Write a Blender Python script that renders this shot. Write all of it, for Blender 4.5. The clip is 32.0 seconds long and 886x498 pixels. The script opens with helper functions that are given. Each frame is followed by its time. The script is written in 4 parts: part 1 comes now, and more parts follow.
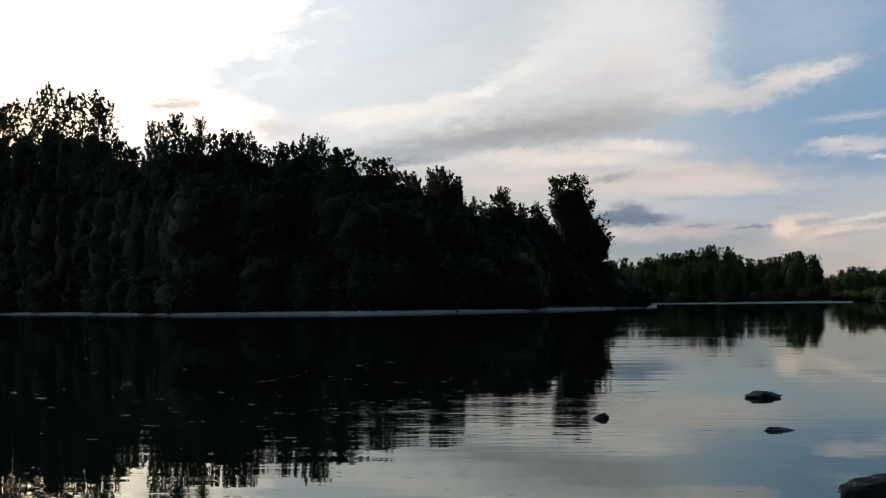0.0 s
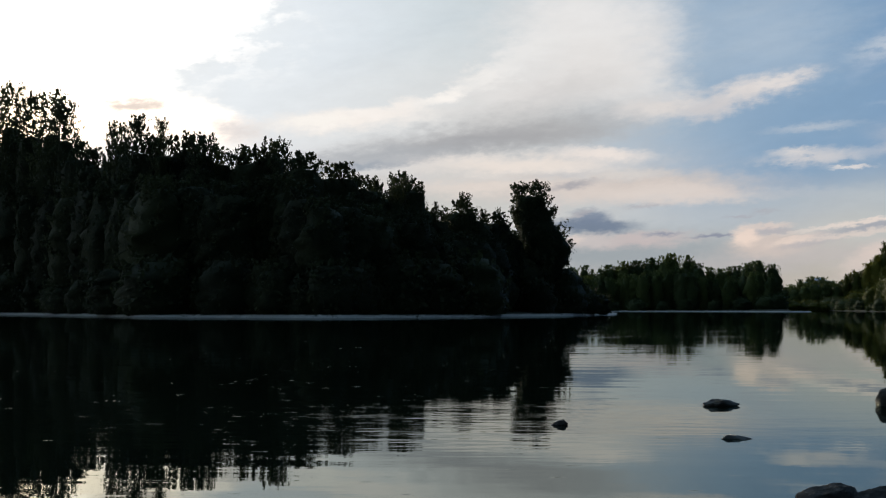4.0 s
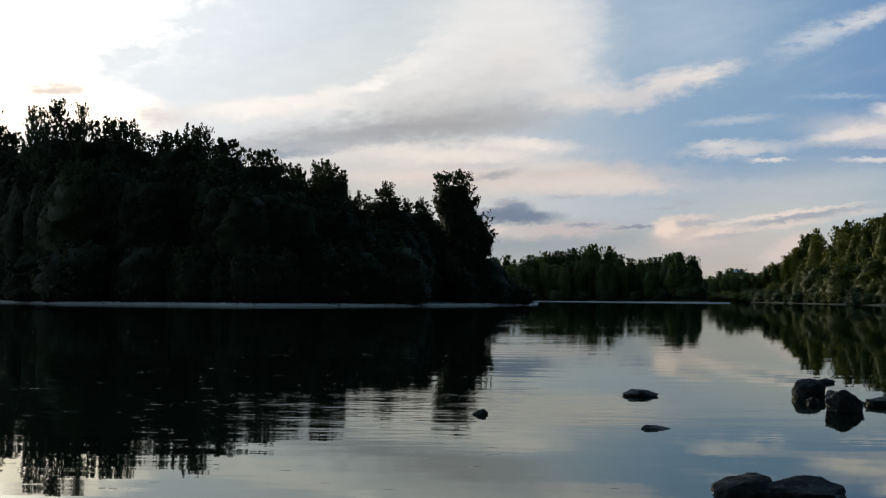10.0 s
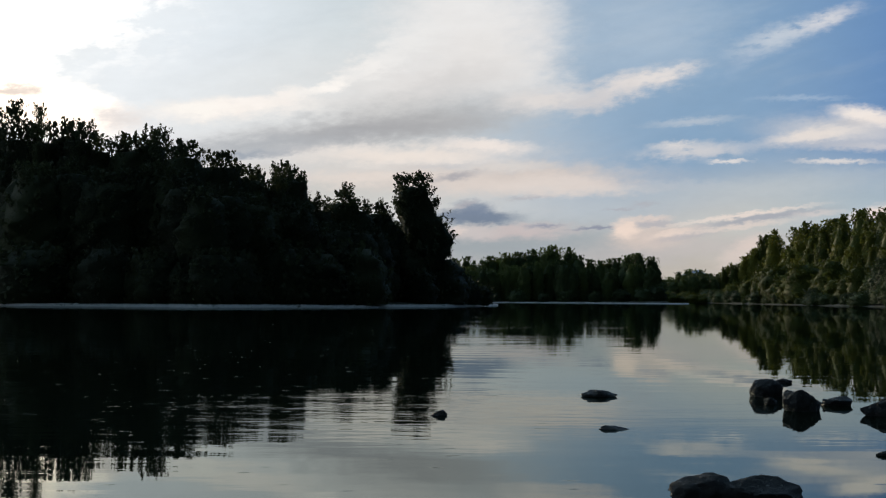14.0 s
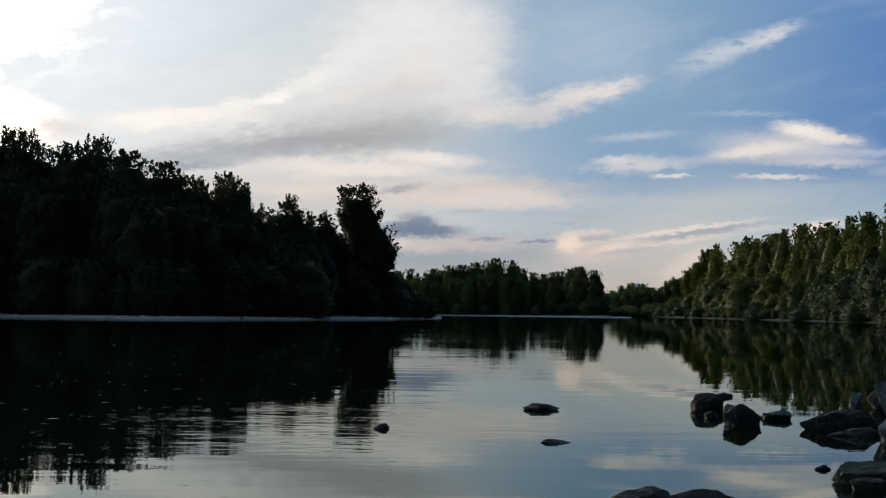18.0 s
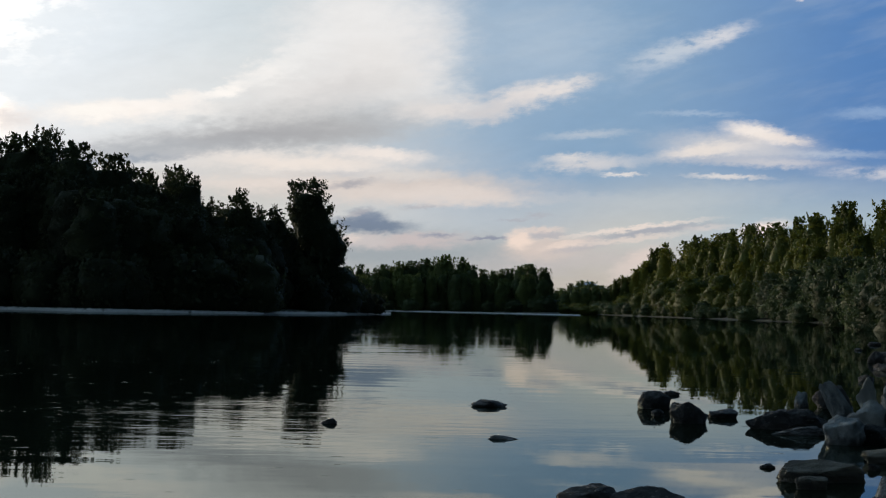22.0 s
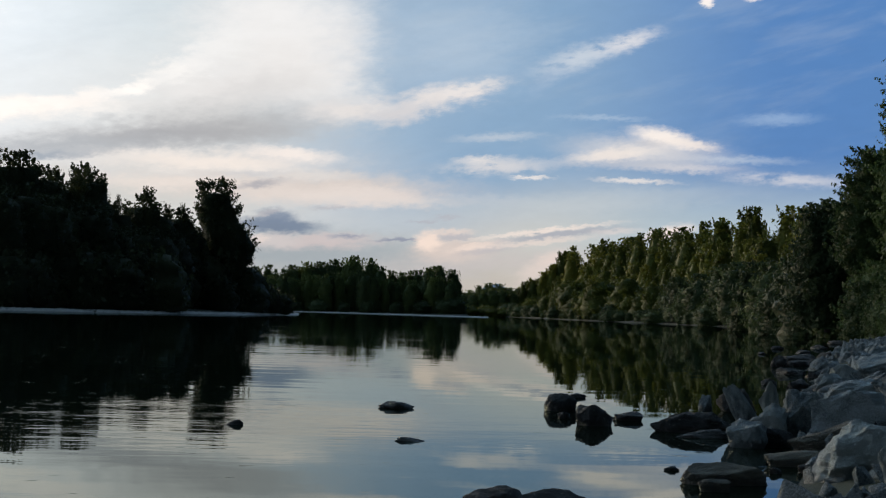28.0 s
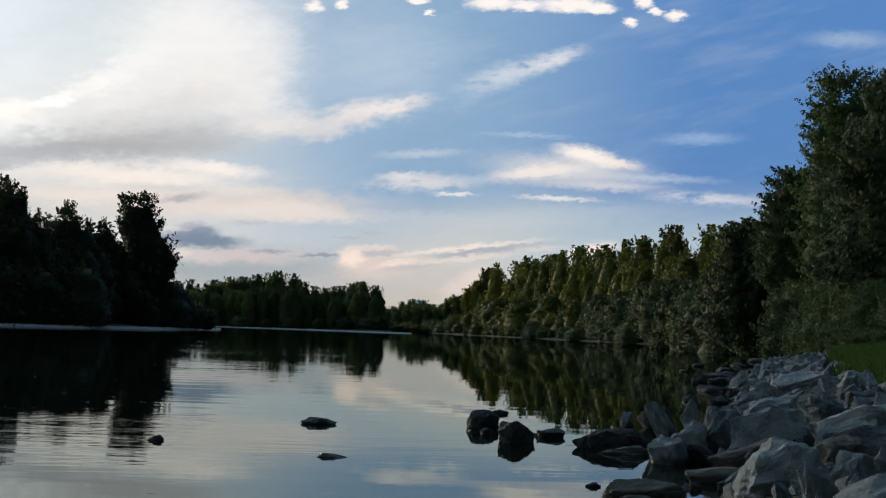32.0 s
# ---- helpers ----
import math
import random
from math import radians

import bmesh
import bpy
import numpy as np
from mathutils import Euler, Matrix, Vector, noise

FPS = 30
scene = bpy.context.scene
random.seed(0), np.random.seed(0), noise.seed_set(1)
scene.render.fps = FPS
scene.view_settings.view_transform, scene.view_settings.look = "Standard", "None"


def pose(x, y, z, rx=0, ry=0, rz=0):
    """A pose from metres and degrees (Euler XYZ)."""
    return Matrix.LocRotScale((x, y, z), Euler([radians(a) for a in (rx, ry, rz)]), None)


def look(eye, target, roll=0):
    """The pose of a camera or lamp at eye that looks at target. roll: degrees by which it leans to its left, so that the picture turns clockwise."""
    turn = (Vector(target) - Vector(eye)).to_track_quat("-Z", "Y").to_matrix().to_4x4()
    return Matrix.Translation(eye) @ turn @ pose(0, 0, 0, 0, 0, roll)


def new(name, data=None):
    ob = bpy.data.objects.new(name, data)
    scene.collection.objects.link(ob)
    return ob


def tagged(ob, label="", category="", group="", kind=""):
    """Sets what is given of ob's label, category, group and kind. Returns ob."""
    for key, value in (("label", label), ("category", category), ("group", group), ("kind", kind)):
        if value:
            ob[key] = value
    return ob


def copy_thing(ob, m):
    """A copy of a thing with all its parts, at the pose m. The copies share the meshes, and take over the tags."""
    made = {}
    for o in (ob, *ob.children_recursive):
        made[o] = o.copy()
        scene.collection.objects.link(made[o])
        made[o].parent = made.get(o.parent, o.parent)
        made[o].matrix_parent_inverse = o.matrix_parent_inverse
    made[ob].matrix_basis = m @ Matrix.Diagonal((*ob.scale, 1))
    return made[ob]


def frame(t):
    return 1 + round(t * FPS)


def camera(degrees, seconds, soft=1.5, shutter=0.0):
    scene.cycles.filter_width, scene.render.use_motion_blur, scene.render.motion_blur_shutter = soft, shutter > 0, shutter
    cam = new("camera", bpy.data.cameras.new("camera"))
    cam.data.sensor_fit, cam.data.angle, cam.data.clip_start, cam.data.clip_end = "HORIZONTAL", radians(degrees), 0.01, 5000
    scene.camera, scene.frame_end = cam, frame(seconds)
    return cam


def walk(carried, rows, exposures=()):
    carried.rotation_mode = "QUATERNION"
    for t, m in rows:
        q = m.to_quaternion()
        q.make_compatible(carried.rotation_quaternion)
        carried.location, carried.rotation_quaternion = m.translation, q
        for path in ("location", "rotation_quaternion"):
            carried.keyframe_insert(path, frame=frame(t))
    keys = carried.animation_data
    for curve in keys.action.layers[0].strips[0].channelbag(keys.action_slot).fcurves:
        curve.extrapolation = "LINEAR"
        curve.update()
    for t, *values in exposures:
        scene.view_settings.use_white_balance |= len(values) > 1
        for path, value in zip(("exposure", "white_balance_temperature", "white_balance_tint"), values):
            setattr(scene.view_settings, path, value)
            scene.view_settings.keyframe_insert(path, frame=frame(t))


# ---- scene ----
cam = camera(30.0, 32.0, soft=1.2)
# seconds, sideways drift, eye height, heading to the left, tilt up, lean
PATH = [
    (0.0, 0.000, 1.600, 6.496, 1.825, -0.636),
    (0.5, 0.006, 1.599, 6.254, 1.821, -0.552),
    (1.0, 0.010, 1.598, 6.020, 1.804, -0.479),
    (1.5, 0.007, 1.598, 5.832, 1.762, -0.391),
    (2.0, 0.002, 1.599, 5.656, 1.746, -0.261),
    (2.5, 0.004, 1.599, 5.510, 1.804, -0.121),
    (3.0, 0.003, 1.599, 5.399, 1.907, -0.013),
    (3.5, -0.001, 1.600, 5.280, 1.985, 0.029),
    (5.5, 0.003, 1.597, 4.618, 1.990, 0.131),
    (6.0, 0.005, 1.597, 4.357, 1.966, 0.132),
    (6.5, 0.007, 1.596, 4.106, 1.936, 0.116),
    (7.0, 0.005, 1.599, 3.859, 1.921, 0.111),
    (7.5, 0.007, 1.602, 3.634, 1.916, 0.070),
    (8.0, 0.012, 1.600, 3.405, 1.893, 0.116),
    (8.5, 0.014, 1.602, 3.174, 1.835, 0.183),
    (9.0, 0.008, 1.600, 2.938, 1.753, 0.331),
    (9.5, 0.008, 1.601, 2.685, 1.679, 0.420),
    (10.0, 0.009, 1.599, 2.467, 1.632, 0.455),
    (10.5, 0.013, 1.601, 2.262, 1.595, 0.369),
    (11.0, 0.013, 1.600, 2.066, 1.582, 0.285),
    (11.5, 0.019, 1.603, 1.892, 1.580, 0.251),
    (12.0, 0.014, 1.600, 1.731, 1.589, 0.265),
    (12.5, 0.020, 1.600, 1.583, 1.621, 0.279),
    (13.0, 0.016, 1.599, 1.433, 1.642, 0.370),
    (13.5, 0.016, 1.602, 1.265, 1.664, 0.369),
    (14.0, 0.020, 1.600, 1.077, 1.679, 0.382),
    (14.5, 0.018, 1.600, 0.844, 1.732, 0.418),
    (16.5, 0.019, 1.603, -0.008, 2.044, 0.639),
    (17.0, 0.022, 1.601, -0.263, 2.101, 0.613),
    (17.5, 0.020, 1.600, -0.561, 2.123, 0.666),
    (18.0, 0.026, 1.605, -0.872, 2.135, 0.658),
    (18.5, 0.030, 1.600, -1.147, 2.166, 0.673),
    (19.0, 0.033, 1.601, -1.373, 2.205, 0.687),
    (19.5, 0.037, 1.601, -1.578, 2.254, 0.749),
    (20.0, 0.034, 1.605, -1.794, 2.261, 0.766),
    (20.5, 0.036, 1.603, -2.005, 2.210, 0.867),
    (21.0, 0.033, 1.600, -2.216, 2.152, 0.974),
    (21.5, 0.034, 1.604, -2.416, 2.084, 1.091),
    (22.0, 0.033, 1.602, -2.599, 2.026, 1.245),
    (22.5, 0.029, 1.602, -2.829, 1.977, 1.373),
    (23.0, 0.025, 1.603, -3.128, 1.932, 1.493),
    (23.5, 0.028, 1.602, -3.455, 1.907, 1.532),
    (24.0, 0.028, 1.601, -3.802, 1.892, 1.546),
    (24.5, 0.028, 1.601, -4.104, 1.889, 1.510),
    (25.0, 0.030, 1.601, -4.367, 1.902, 1.488),
    (25.5, 0.036, 1.603, -4.615, 1.949, 1.479),
    (27.5, 0.035, 1.608, -5.538, 2.138, 1.579),
    (28.0, 0.035, 1.607, -5.756, 2.156, 1.692),
    (28.5, 0.037, 1.608, -5.965, 2.184, 1.845),
    (29.0, 0.030, 1.607, -6.237, 2.245, 1.928),
    (29.5, 0.030, 1.604, -6.609, 2.343, 2.050),
    (30.0, 0.026, 1.604, -7.007, 2.451, 2.153),
    (30.5, 0.024, 1.604, -7.395, 2.546, 2.157),
    (31.0, 0.025, 1.607, -7.767, 2.634, 2.111),
    (31.5, 0.030, 1.603, -8.094, 2.714, 2.066),
    (32.0, 0.031, 1.604, -8.387, 2.799, 1.989),
]


def aim(x, z, heading, tilt, lean):
    h, p = radians(heading), radians(tilt)
    eye = Vector((x, 0.0, z))
    return look(eye, eye + 100 * Vector((-math.sin(h) * math.cos(p), math.cos(h) * math.cos(p), math.sin(p))), lean)


EXPOSURES = [(0.0, -0.04), (9.0, 0.0), (24.0, 0.05), (32.0, 0.18)]
walk(cam, [(t, aim(*row)) for t, *row in PATH], EXPOSURES)
SUN_AZ, SUN_EL = -30.0, 8.0


def place(az, d, z=0.0):
    return Vector((d * math.sin(radians(az)), d * math.cos(radians(az)), z))


# ---- sky ----
class Nodes:
    """Short forms for a node tree."""

    def __init__(self, tree):
        self.tree = tree

    def node(self, kind, **values):
        n = self.tree.nodes.new(kind)
        for key, value in values.items():
            setattr(n, key, value)
        return n

    def plug(self, socket, value):
        if isinstance(value, bpy.types.NodeSocket):
            self.tree.links.new(value, socket)
        elif value is not None:
            socket.default_value = value

    def math(self, op, a, b=None, c=None, clamp=False):
        n = self.node("ShaderNodeMath", operation=op, use_clamp=clamp)
        for socket, value in zip(n.inputs, (a, b, c)):
            self.plug(socket, value)
        return n.outputs[0]

    def noise(self, vector, scale, detail=4.0, rough=0.5, color=False):
        n = self.node("ShaderNodeTexNoise")
        self.plug(n.inputs["Vector"], vector)
        n.inputs["Scale"].default_value, n.inputs["Detail"].default_value, n.inputs["Roughness"].default_value = scale, detail, rough
        return n.outputs["Color" if color else "Fac"]

    def combine(self, x, y, z=0.0):
        n = self.node("ShaderNodeCombineXYZ")
        for socket, value in zip(n.inputs, (x, y, z)):
            self.plug(socket, value)
        return n.outputs[0]

    def mix(self, fac, a, b, blend="MIX"):
        n = self.node("ShaderNodeMix", data_type="RGBA", blend_type=blend)
        self.plug(n.inputs[0], fac)
        for socket, value in ((n.inputs[6], a), (n.inputs[7], b)):
            self.plug(socket, (*value, 1.0) if isinstance(value, tuple) and len(value) == 3 else value)
        return n.outputs[2]

    def ramp(self, fac, *stops):
        n = self.node("ShaderNodeValToRGB")
        self.plug(n.inputs[0], fac)
        while len(n.color_ramp.elements) < len(stops):
            n.color_ramp.elements.new(0.5)
        for e, (at, colour) in zip(n.color_ramp.elements, stops):
            e.position, e.color = at, (*colour, 1.0) if isinstance(colour, tuple) else (colour, colour, colour, 1.0)
        return n.outputs[0]

    def range(self, value, a, b, c=0.0, d=1.0, smooth=True):
        n = self.node("ShaderNodeMapRange", interpolation_type="SMOOTHSTEP" if smooth else "LINEAR")
        for socket, v in zip(n.inputs, (value, a, b, c, d)):
            self.plug(socket, v)
        return n.outputs[0]


world = bpy.data.worlds.new("evening_sky")
scene.world = world
world.use_nodes = True
w = Nodes(world.node_tree)
world.node_tree.nodes.clear()
way = w.node("ShaderNodeTexCoord").outputs["Generated"]
split = w.node("ShaderNodeSeparateXYZ")
w.plug(split.inputs[0], way)
AZ = w.math("MULTIPLY", w.math("ARCTAN2", split.outputs[0], split.outputs[1]), 57.29578)
EL = w.math("MULTIPLY", w.math("ARCSINE", split.outputs[2]), 57.29578)
flat = w.combine(w.math("MULTIPLY_ADD", EL, -0.4, AZ), w.math("MULTIPLY", EL, 2.2))
# wind-torn edges: the cloud plane is warped at two scales
coarse = w.node("ShaderNodeSeparateColor")
w.plug(coarse.inputs[0], w.noise(flat, 0.35, 3.0, 0.55, color=True))
fine = w.node("ShaderNodeSeparateColor")
w.plug(fine.inputs[0], w.noise(flat, 1.6, 5.0, 0.62, color=True))


def warped(base, i, big, small):
    s = w.math("MULTIPLY_ADD", w.math("SUBTRACT", coarse.outputs[i], 0.5), big, base)
    return w.math("MULTIPLY_ADD", w.math("SUBTRACT", fine.outputs[i], 0.5), small, s)


U, V = warped(AZ, 0, 1.6, 1.9), warped(EL, 1, 0.6, 0.65)
PU, PV = (w.math("MULTIPLY_ADD", w.math("SUBTRACT", w.noise(flat, s, 5.0, 0.6), 0.5), k, warped(b, i, 0.1, 0.16)) for s, k, b, i in ((2.4, 0.7, AZ, 0), (2.8, 0.34, EL, 1)))
streak = w.noise(w.combine(w.math("MULTIPLY_ADD", EL, -1.6, AZ), w.math("MULTIPLY_ADD", AZ, -0.35, w.math("MULTIPLY", EL, 2.6))), 0.3, 5.0, 0.55)
billow = w.noise(flat, 1.1, 6.0, 0.6)

blob = bpy.data.node_groups.new("cloud_patch", "ShaderNodeTree")
for name in ("U", "V", "Au", "Av", "Bu", "Bv", "Start", "Edge"):
    blob.interface.new_socket(name, in_out="INPUT", socket_type="NodeSocketFloat")
blob.interface.new_socket("Cover", in_out="OUTPUT", socket_type="NodeSocketFloat")
g = Nodes(blob)
gi, go = g.node("NodeGroupInput").outputs, g.node("NodeGroupOutput")
p = g.math("MULTIPLY_ADD", gi["U"], gi["Au"], g.math("MULTIPLY", gi["V"], gi["Av"]))
q = g.math("MULTIPLY_ADD", gi["U"], gi["Bu"], g.math("MULTIPLY", gi["V"], gi["Bv"]))
r = g.math("SQRT", g.math("ADD", g.math("MULTIPLY", p, p), g.math("MULTIPLY", q, q)))
g.plug(go.inputs[0], g.range(r, gi["Start"], gi["Edge"]))


def patch(sky, az, el, wide, high, turn, colour, cover=1.0, edge=0.0, torn=None, plain=False, soft=0.35, crisp=False):
    """One cloud: an ellipse in the sky with torn edges; edge is where it is full (0 soft, 0.8 crisp)."""
    n = w.node("ShaderNodeGroup")
    n.node_tree = blob
    c, s = math.cos(radians(turn)), math.sin(radians(turn))
    w.plug(n.inputs["U"], w.math("SUBTRACT", AZ if plain else PU if crisp else U, az))
    w.plug(n.inputs["V"], w.math("SUBTRACT", EL if plain else PV if crisp else V, el))
    for key, value in (("Au", c / wide), ("Av", s / wide), ("Bu", -s / high), ("Bv", c / high), ("Start", 1.0 + soft), ("Edge", edge * (1.0 - soft))):
        n.inputs[key].default_value = value
    fac = w.math("MULTIPLY", n.outputs[0], cover)
    if torn is not None:
        fac = w.math("MULTIPLY", fac, torn)
    return w.mix(fac, sky, colour)


air = w.node("ShaderNodeTexSky", sky_type="NISHITA", sun_disc=False)
air.sun_elevation, air.sun_rotation = radians(SUN_EL), radians(SUN_AZ)
air.air_density, air.dust_density, air.ozone_density = 1.2, 0.8, 2.5
sky = w.mix(1.0, air.outputs[0], (0.06, 0.06, 0.06), "MULTIPLY")
# deep evening blue away from the sun, pale towards the horizon and the sun, darker overhead and behind
toward = w.math("ABSOLUTE", w.math("SUBTRACT", AZ, SUN_AZ))
sky = w.mix(0.9, sky, w.mix(w.range(AZ, 18.0, 8.0), (0.088, 0.222, 0.51), (0.24, 0.385, 0.575)))
sky = w.mix(w.math("MULTIPLY", w.range(w.math("ADD", EL, w.range(AZ, 12.0, 5.0)), 5.8, 2.9), w.range(AZ, 3.0, 10.0, 0.6, 0.92)), sky, w.mix(w.range(AZ, 6.0, 15.0), (0.64, 0.605, 0.54), (0.42, 0.505, 0.555)))
sky = w.mix(w.math("MULTIPLY", w.range(AZ, 8.0, -6.0), w.range(EL, 30.0, 9.0)), sky, (0.62, 0.68, 0.70))
sky = w.mix(w.math("MULTIPLY", w.range(AZ, -1.0, -12.0), w.range(EL, 30.0, 12.0)), sky, (0.77, 0.84, 0.91))
sky = w.mix(w.math("MULTIPLY", w.range(EL, 2.9, 0.8), 0.85), sky, (0.51, 0.46, 0.405))
streaky = w.range(streak, 0.45, 0.75)
sky = w.mix(w.math("MULTIPLY", streaky, w.math("MULTIPLY", 0.2, w.range(EL, 3.0, 9.0))), sky, (0.50, 0.57, 0.64))
# pale banks stacked along the horizon
sky = patch(sky, -7.0, 3.8, 11.0, 2.5, 2, (0.66, 0.60, 0.57), 0.8, 0.0)
sky = patch(sky, 0.8, 1.8, 6.5, 1.0, 0, (0.34, 0.38, 0.41), 0.9, 0.2)
sky = patch(sky, -8.0, 3.2, 9.0, 1.5, 3, (0.60, 0.60, 0.57), 0.9, 0.1)
sky = patch(sky, 0.8, 4.15, 5.6, 0.55, 1, (0.66, 0.59, 0.55), 1.0, 0.2)
sky = patch(sky, 3.2, 3.9, 2.4, 0.3, 2, (0.74, 0.64, 0.59), 0.9, 0.2)
sky = patch(sky, 1.4, 2.3, 2.4, 0.30, 3, (0.60, 0.51, 0.50), 0.8, 0.2)
# the great cloud: bright hump, puffed rims, grey flat belly, pale bands under it
sky = patch(sky, -5.76, 6.83, 8.16, 2.33, 10, (0.78, 0.78, 0.77), 0.7, 0.0, None, soft=0.35, crisp=False)
sky = patch(sky, -0.22, 9.57, 3.50, 2.52, -4, (0.86, 0.84, 0.825), 0.9, 0.3, None, soft=0.35, crisp=False)
sky = patch(sky, 0.81, 7.87, 2.72, 1.55, -18, (0.8, 0.775, 0.755), 0.8, 0.2, None, soft=0.35, crisp=False)
sky = patch(sky, -2.5, 7.36, 3.30, 1.17, 16, (0.8, 0.77, 0.75), 0.8, 0.1, None, soft=0.35, crisp=False)
sky = patch(sky, -1.49, 6.24, 4.47, 0.93, 4, (0.48, 0.475, 0.475), 0.82, 0.0, None, soft=0.35, crisp=False)
sky = patch(sky, -0.74, 7.43, 2.14, 0.66, 12, (0.66, 0.64, 0.63), 0.6, 0.0, None, soft=0.35, crisp=False)
sky = patch(sky, -4.19, 5.75, 5.24, 0.54, 5, (0.38, 0.38, 0.395), 0.88, 0.0, None, soft=0.35, crisp=False)
sky = patch(sky, -7.98, 5.2, 4.47, 0.39, 5, (0.42, 0.44, 0.47), 0.85, 0.0, None, soft=0.35, crisp=False)
sky = patch(sky, -8.53, 4.83, 3.88, 0.19, 5, (0.27, 0.32, 0.39), 0.75, 0.0, None, soft=0.35, crisp=False)
sky = patch(sky, -8.59, 6.39, 3.69, 0.43, 4, (0.97, 0.9, 0.84), 0.95, 0.2, None, soft=0.3, crisp=False)
sky = patch(sky, -9.43, 6.34, 1.17, 0.23, 2, (1.0, 0.95, 0.89), 0.9, 0.3, None, soft=0.3, crisp=False)
sky = patch(sky, -7.56, 6.59, 0.97, 0.29, 2, (0.98, 0.92, 0.87), 0.9, 0.3, None, soft=0.3, crisp=False)
sky = patch(sky, -6.37, 6.88, 0.85, 0.33, 12, (0.97, 0.91, 0.86), 0.85, 0.2, None, soft=0.3, crisp=False)
sky = patch(sky, -5.1, 7.25, 1.01, 0.31, 16, (1.0, 0.95, 0.9), 0.9, 0.3, None, soft=0.3, crisp=False)
sky = patch(sky, -3.48, 7.93, 1.09, 0.47, 22, (0.93, 0.9, 0.87), 0.8, 0.1, None, soft=0.35, crisp=False)
sky = patch(sky, -2.34, 8.71, 1.17, 0.66, 32, (0.9, 0.88, 0.86), 0.6, 0.0, None, soft=0.35, crisp=False)
sky = patch(sky, 2.05, 9.07, 1.17, 1.36, 2, (0.8, 0.78, 0.77), 0.6, 0.0, None, soft=0.35, crisp=True)
sky = patch(sky, 2.41, 6.85, 1.75, 0.47, 6, (0.78, 0.73, 0.7), 0.85, 0.1, None, soft=0.35, crisp=False)
sky = patch(sky, -2.23, 4.95, 4.47, 0.43, 1, (0.86, 0.775, 0.71), 0.95, 0.2, None, soft=0.35, crisp=False)
sky = patch(sky, 0.3, 5.29, 1.75, 0.25, -4, (0.9, 0.81, 0.75), 0.85, 0.3, None, soft=0.3, crisp=True)
sky = patch(sky, -0.66, 4.56, 2.14, 0.10, 3, (0.56, 0.56, 0.58), 0.6, 0.0, None, soft=0.35, crisp=True)
sky = patch(sky, 1.1, 4.57, 1.75, 0.23, -0, (0.74, 0.69, 0.65), 0.7, 0.1, None, soft=0.35, crisp=True)
sky = patch(sky, -3.75, 4.21, 3.88, 0.31, 2, (0.8, 0.71, 0.65), 0.8, 0.0, None, soft=0.35, crisp=False)
sky = patch(sky, 2.49, 3.93, 2.14, 0.25, 4, (0.74, 0.67, 0.63), 0.75, 0.1, None, soft=0.35, crisp=True)
# dark fair-weather cloud and thin bars low over the water
sky = patch(sky, 0.34, 3.96, 3.69, 0.31, 2, (0.74, 0.66, 0.61), 0.7, 0.1, None, soft=0.35, crisp=False)
sky = patch(sky, 6.86, 1.7, 4.47, 0.50, 4, (0.56, 0.51, 0.5), 0.6, 0.0, None, soft=0.35, crisp=False)
sky = patch(sky, -0.0, 2.23, 1.17, 0.31, 4, (0.6, 0.55, 0.54), 0.8, 0.2, None, soft=0.3, crisp=True)
sky = patch(sky, -0.59, 2.33, 0.39, 0.16, 4, (0.74, 0.64, 0.59), 0.8, 0.2, None, soft=0.3, crisp=True)
sky = patch(sky, -0.02, 2.78, 1.79, 0.31, -1, (0.165, 0.215, 0.3), 0.92, 0.5, None, soft=0.2, crisp=True)
sky = patch(sky, -0.03, 3.09, 0.78, 0.31, -2, (0.2, 0.25, 0.34), 0.9, 0.4, None, soft=0.25, crisp=True)
sky = patch(sky, -0.42, 3.2, 0.66, 0.10, 18, (0.5, 0.47, 0.48), 0.5, 0.2, None, soft=0.3, crisp=True)
sky = patch(sky, 2.38, 2.5, 0.66, 0.08, 2, (0.28, 0.3, 0.38), 0.8, 0.3, None, soft=0.3, crisp=True)
sky = patch(sky, 4.2, 2.43, 0.97, 0.07, 3, (0.26, 0.28, 0.36), 0.85, 0.3, None, soft=0.3, crisp=True)
sky = patch(sky, 1.92, 3.48, 0.93, 0.10, 4, (0.42, 0.42, 0.46), 0.7, 0.2, None, soft=0.3, crisp=True)
sky = patch(sky, -0.65, 4.21, 0.89, 0.17, 10, (0.36, 0.36, 0.4), 0.75, 0.2, None, soft=0.35, crisp=True)
sky = patch(sky, 5.06, 3.1, 0.62, 0.08, 4, (0.4, 0.4, 0.45), 0.7, 0.2, None, soft=0.35, crisp=True)
sky = patch(sky, 5.88, 3.28, 0.47, 0.10, 4, (0.4, 0.4, 0.45), 0.7, 0.2, None, soft=0.35, crisp=True)
sky = patch(sky, 6.07, 2.13, 1.55, 0.50, 4, (0.66, 0.56, 0.51), 0.9, 0.4, None, soft=0.25, crisp=True)
sky = patch(sky, 5.24, 2.42, 0.54, 0.43, 12, (0.88, 0.71, 0.61), 0.9, 0.4, None, soft=0.25, crisp=True)
sky = patch(sky, 6.05, 2.75, 0.85, 0.14, 5, (0.74, 0.62, 0.56), 0.8, 0.3, None, soft=0.25, crisp=True)
sky = patch(sky, 6.16, 2.6, 0.78, 0.16, 5, (0.46, 0.44, 0.47), 0.7, 0.2, None, soft=0.3, crisp=True)
sky = patch(sky, 7.04, 2.31, 1.17, 0.17, 10, (0.82, 0.68, 0.6), 0.85, 0.3, None, soft=0.25, crisp=True)
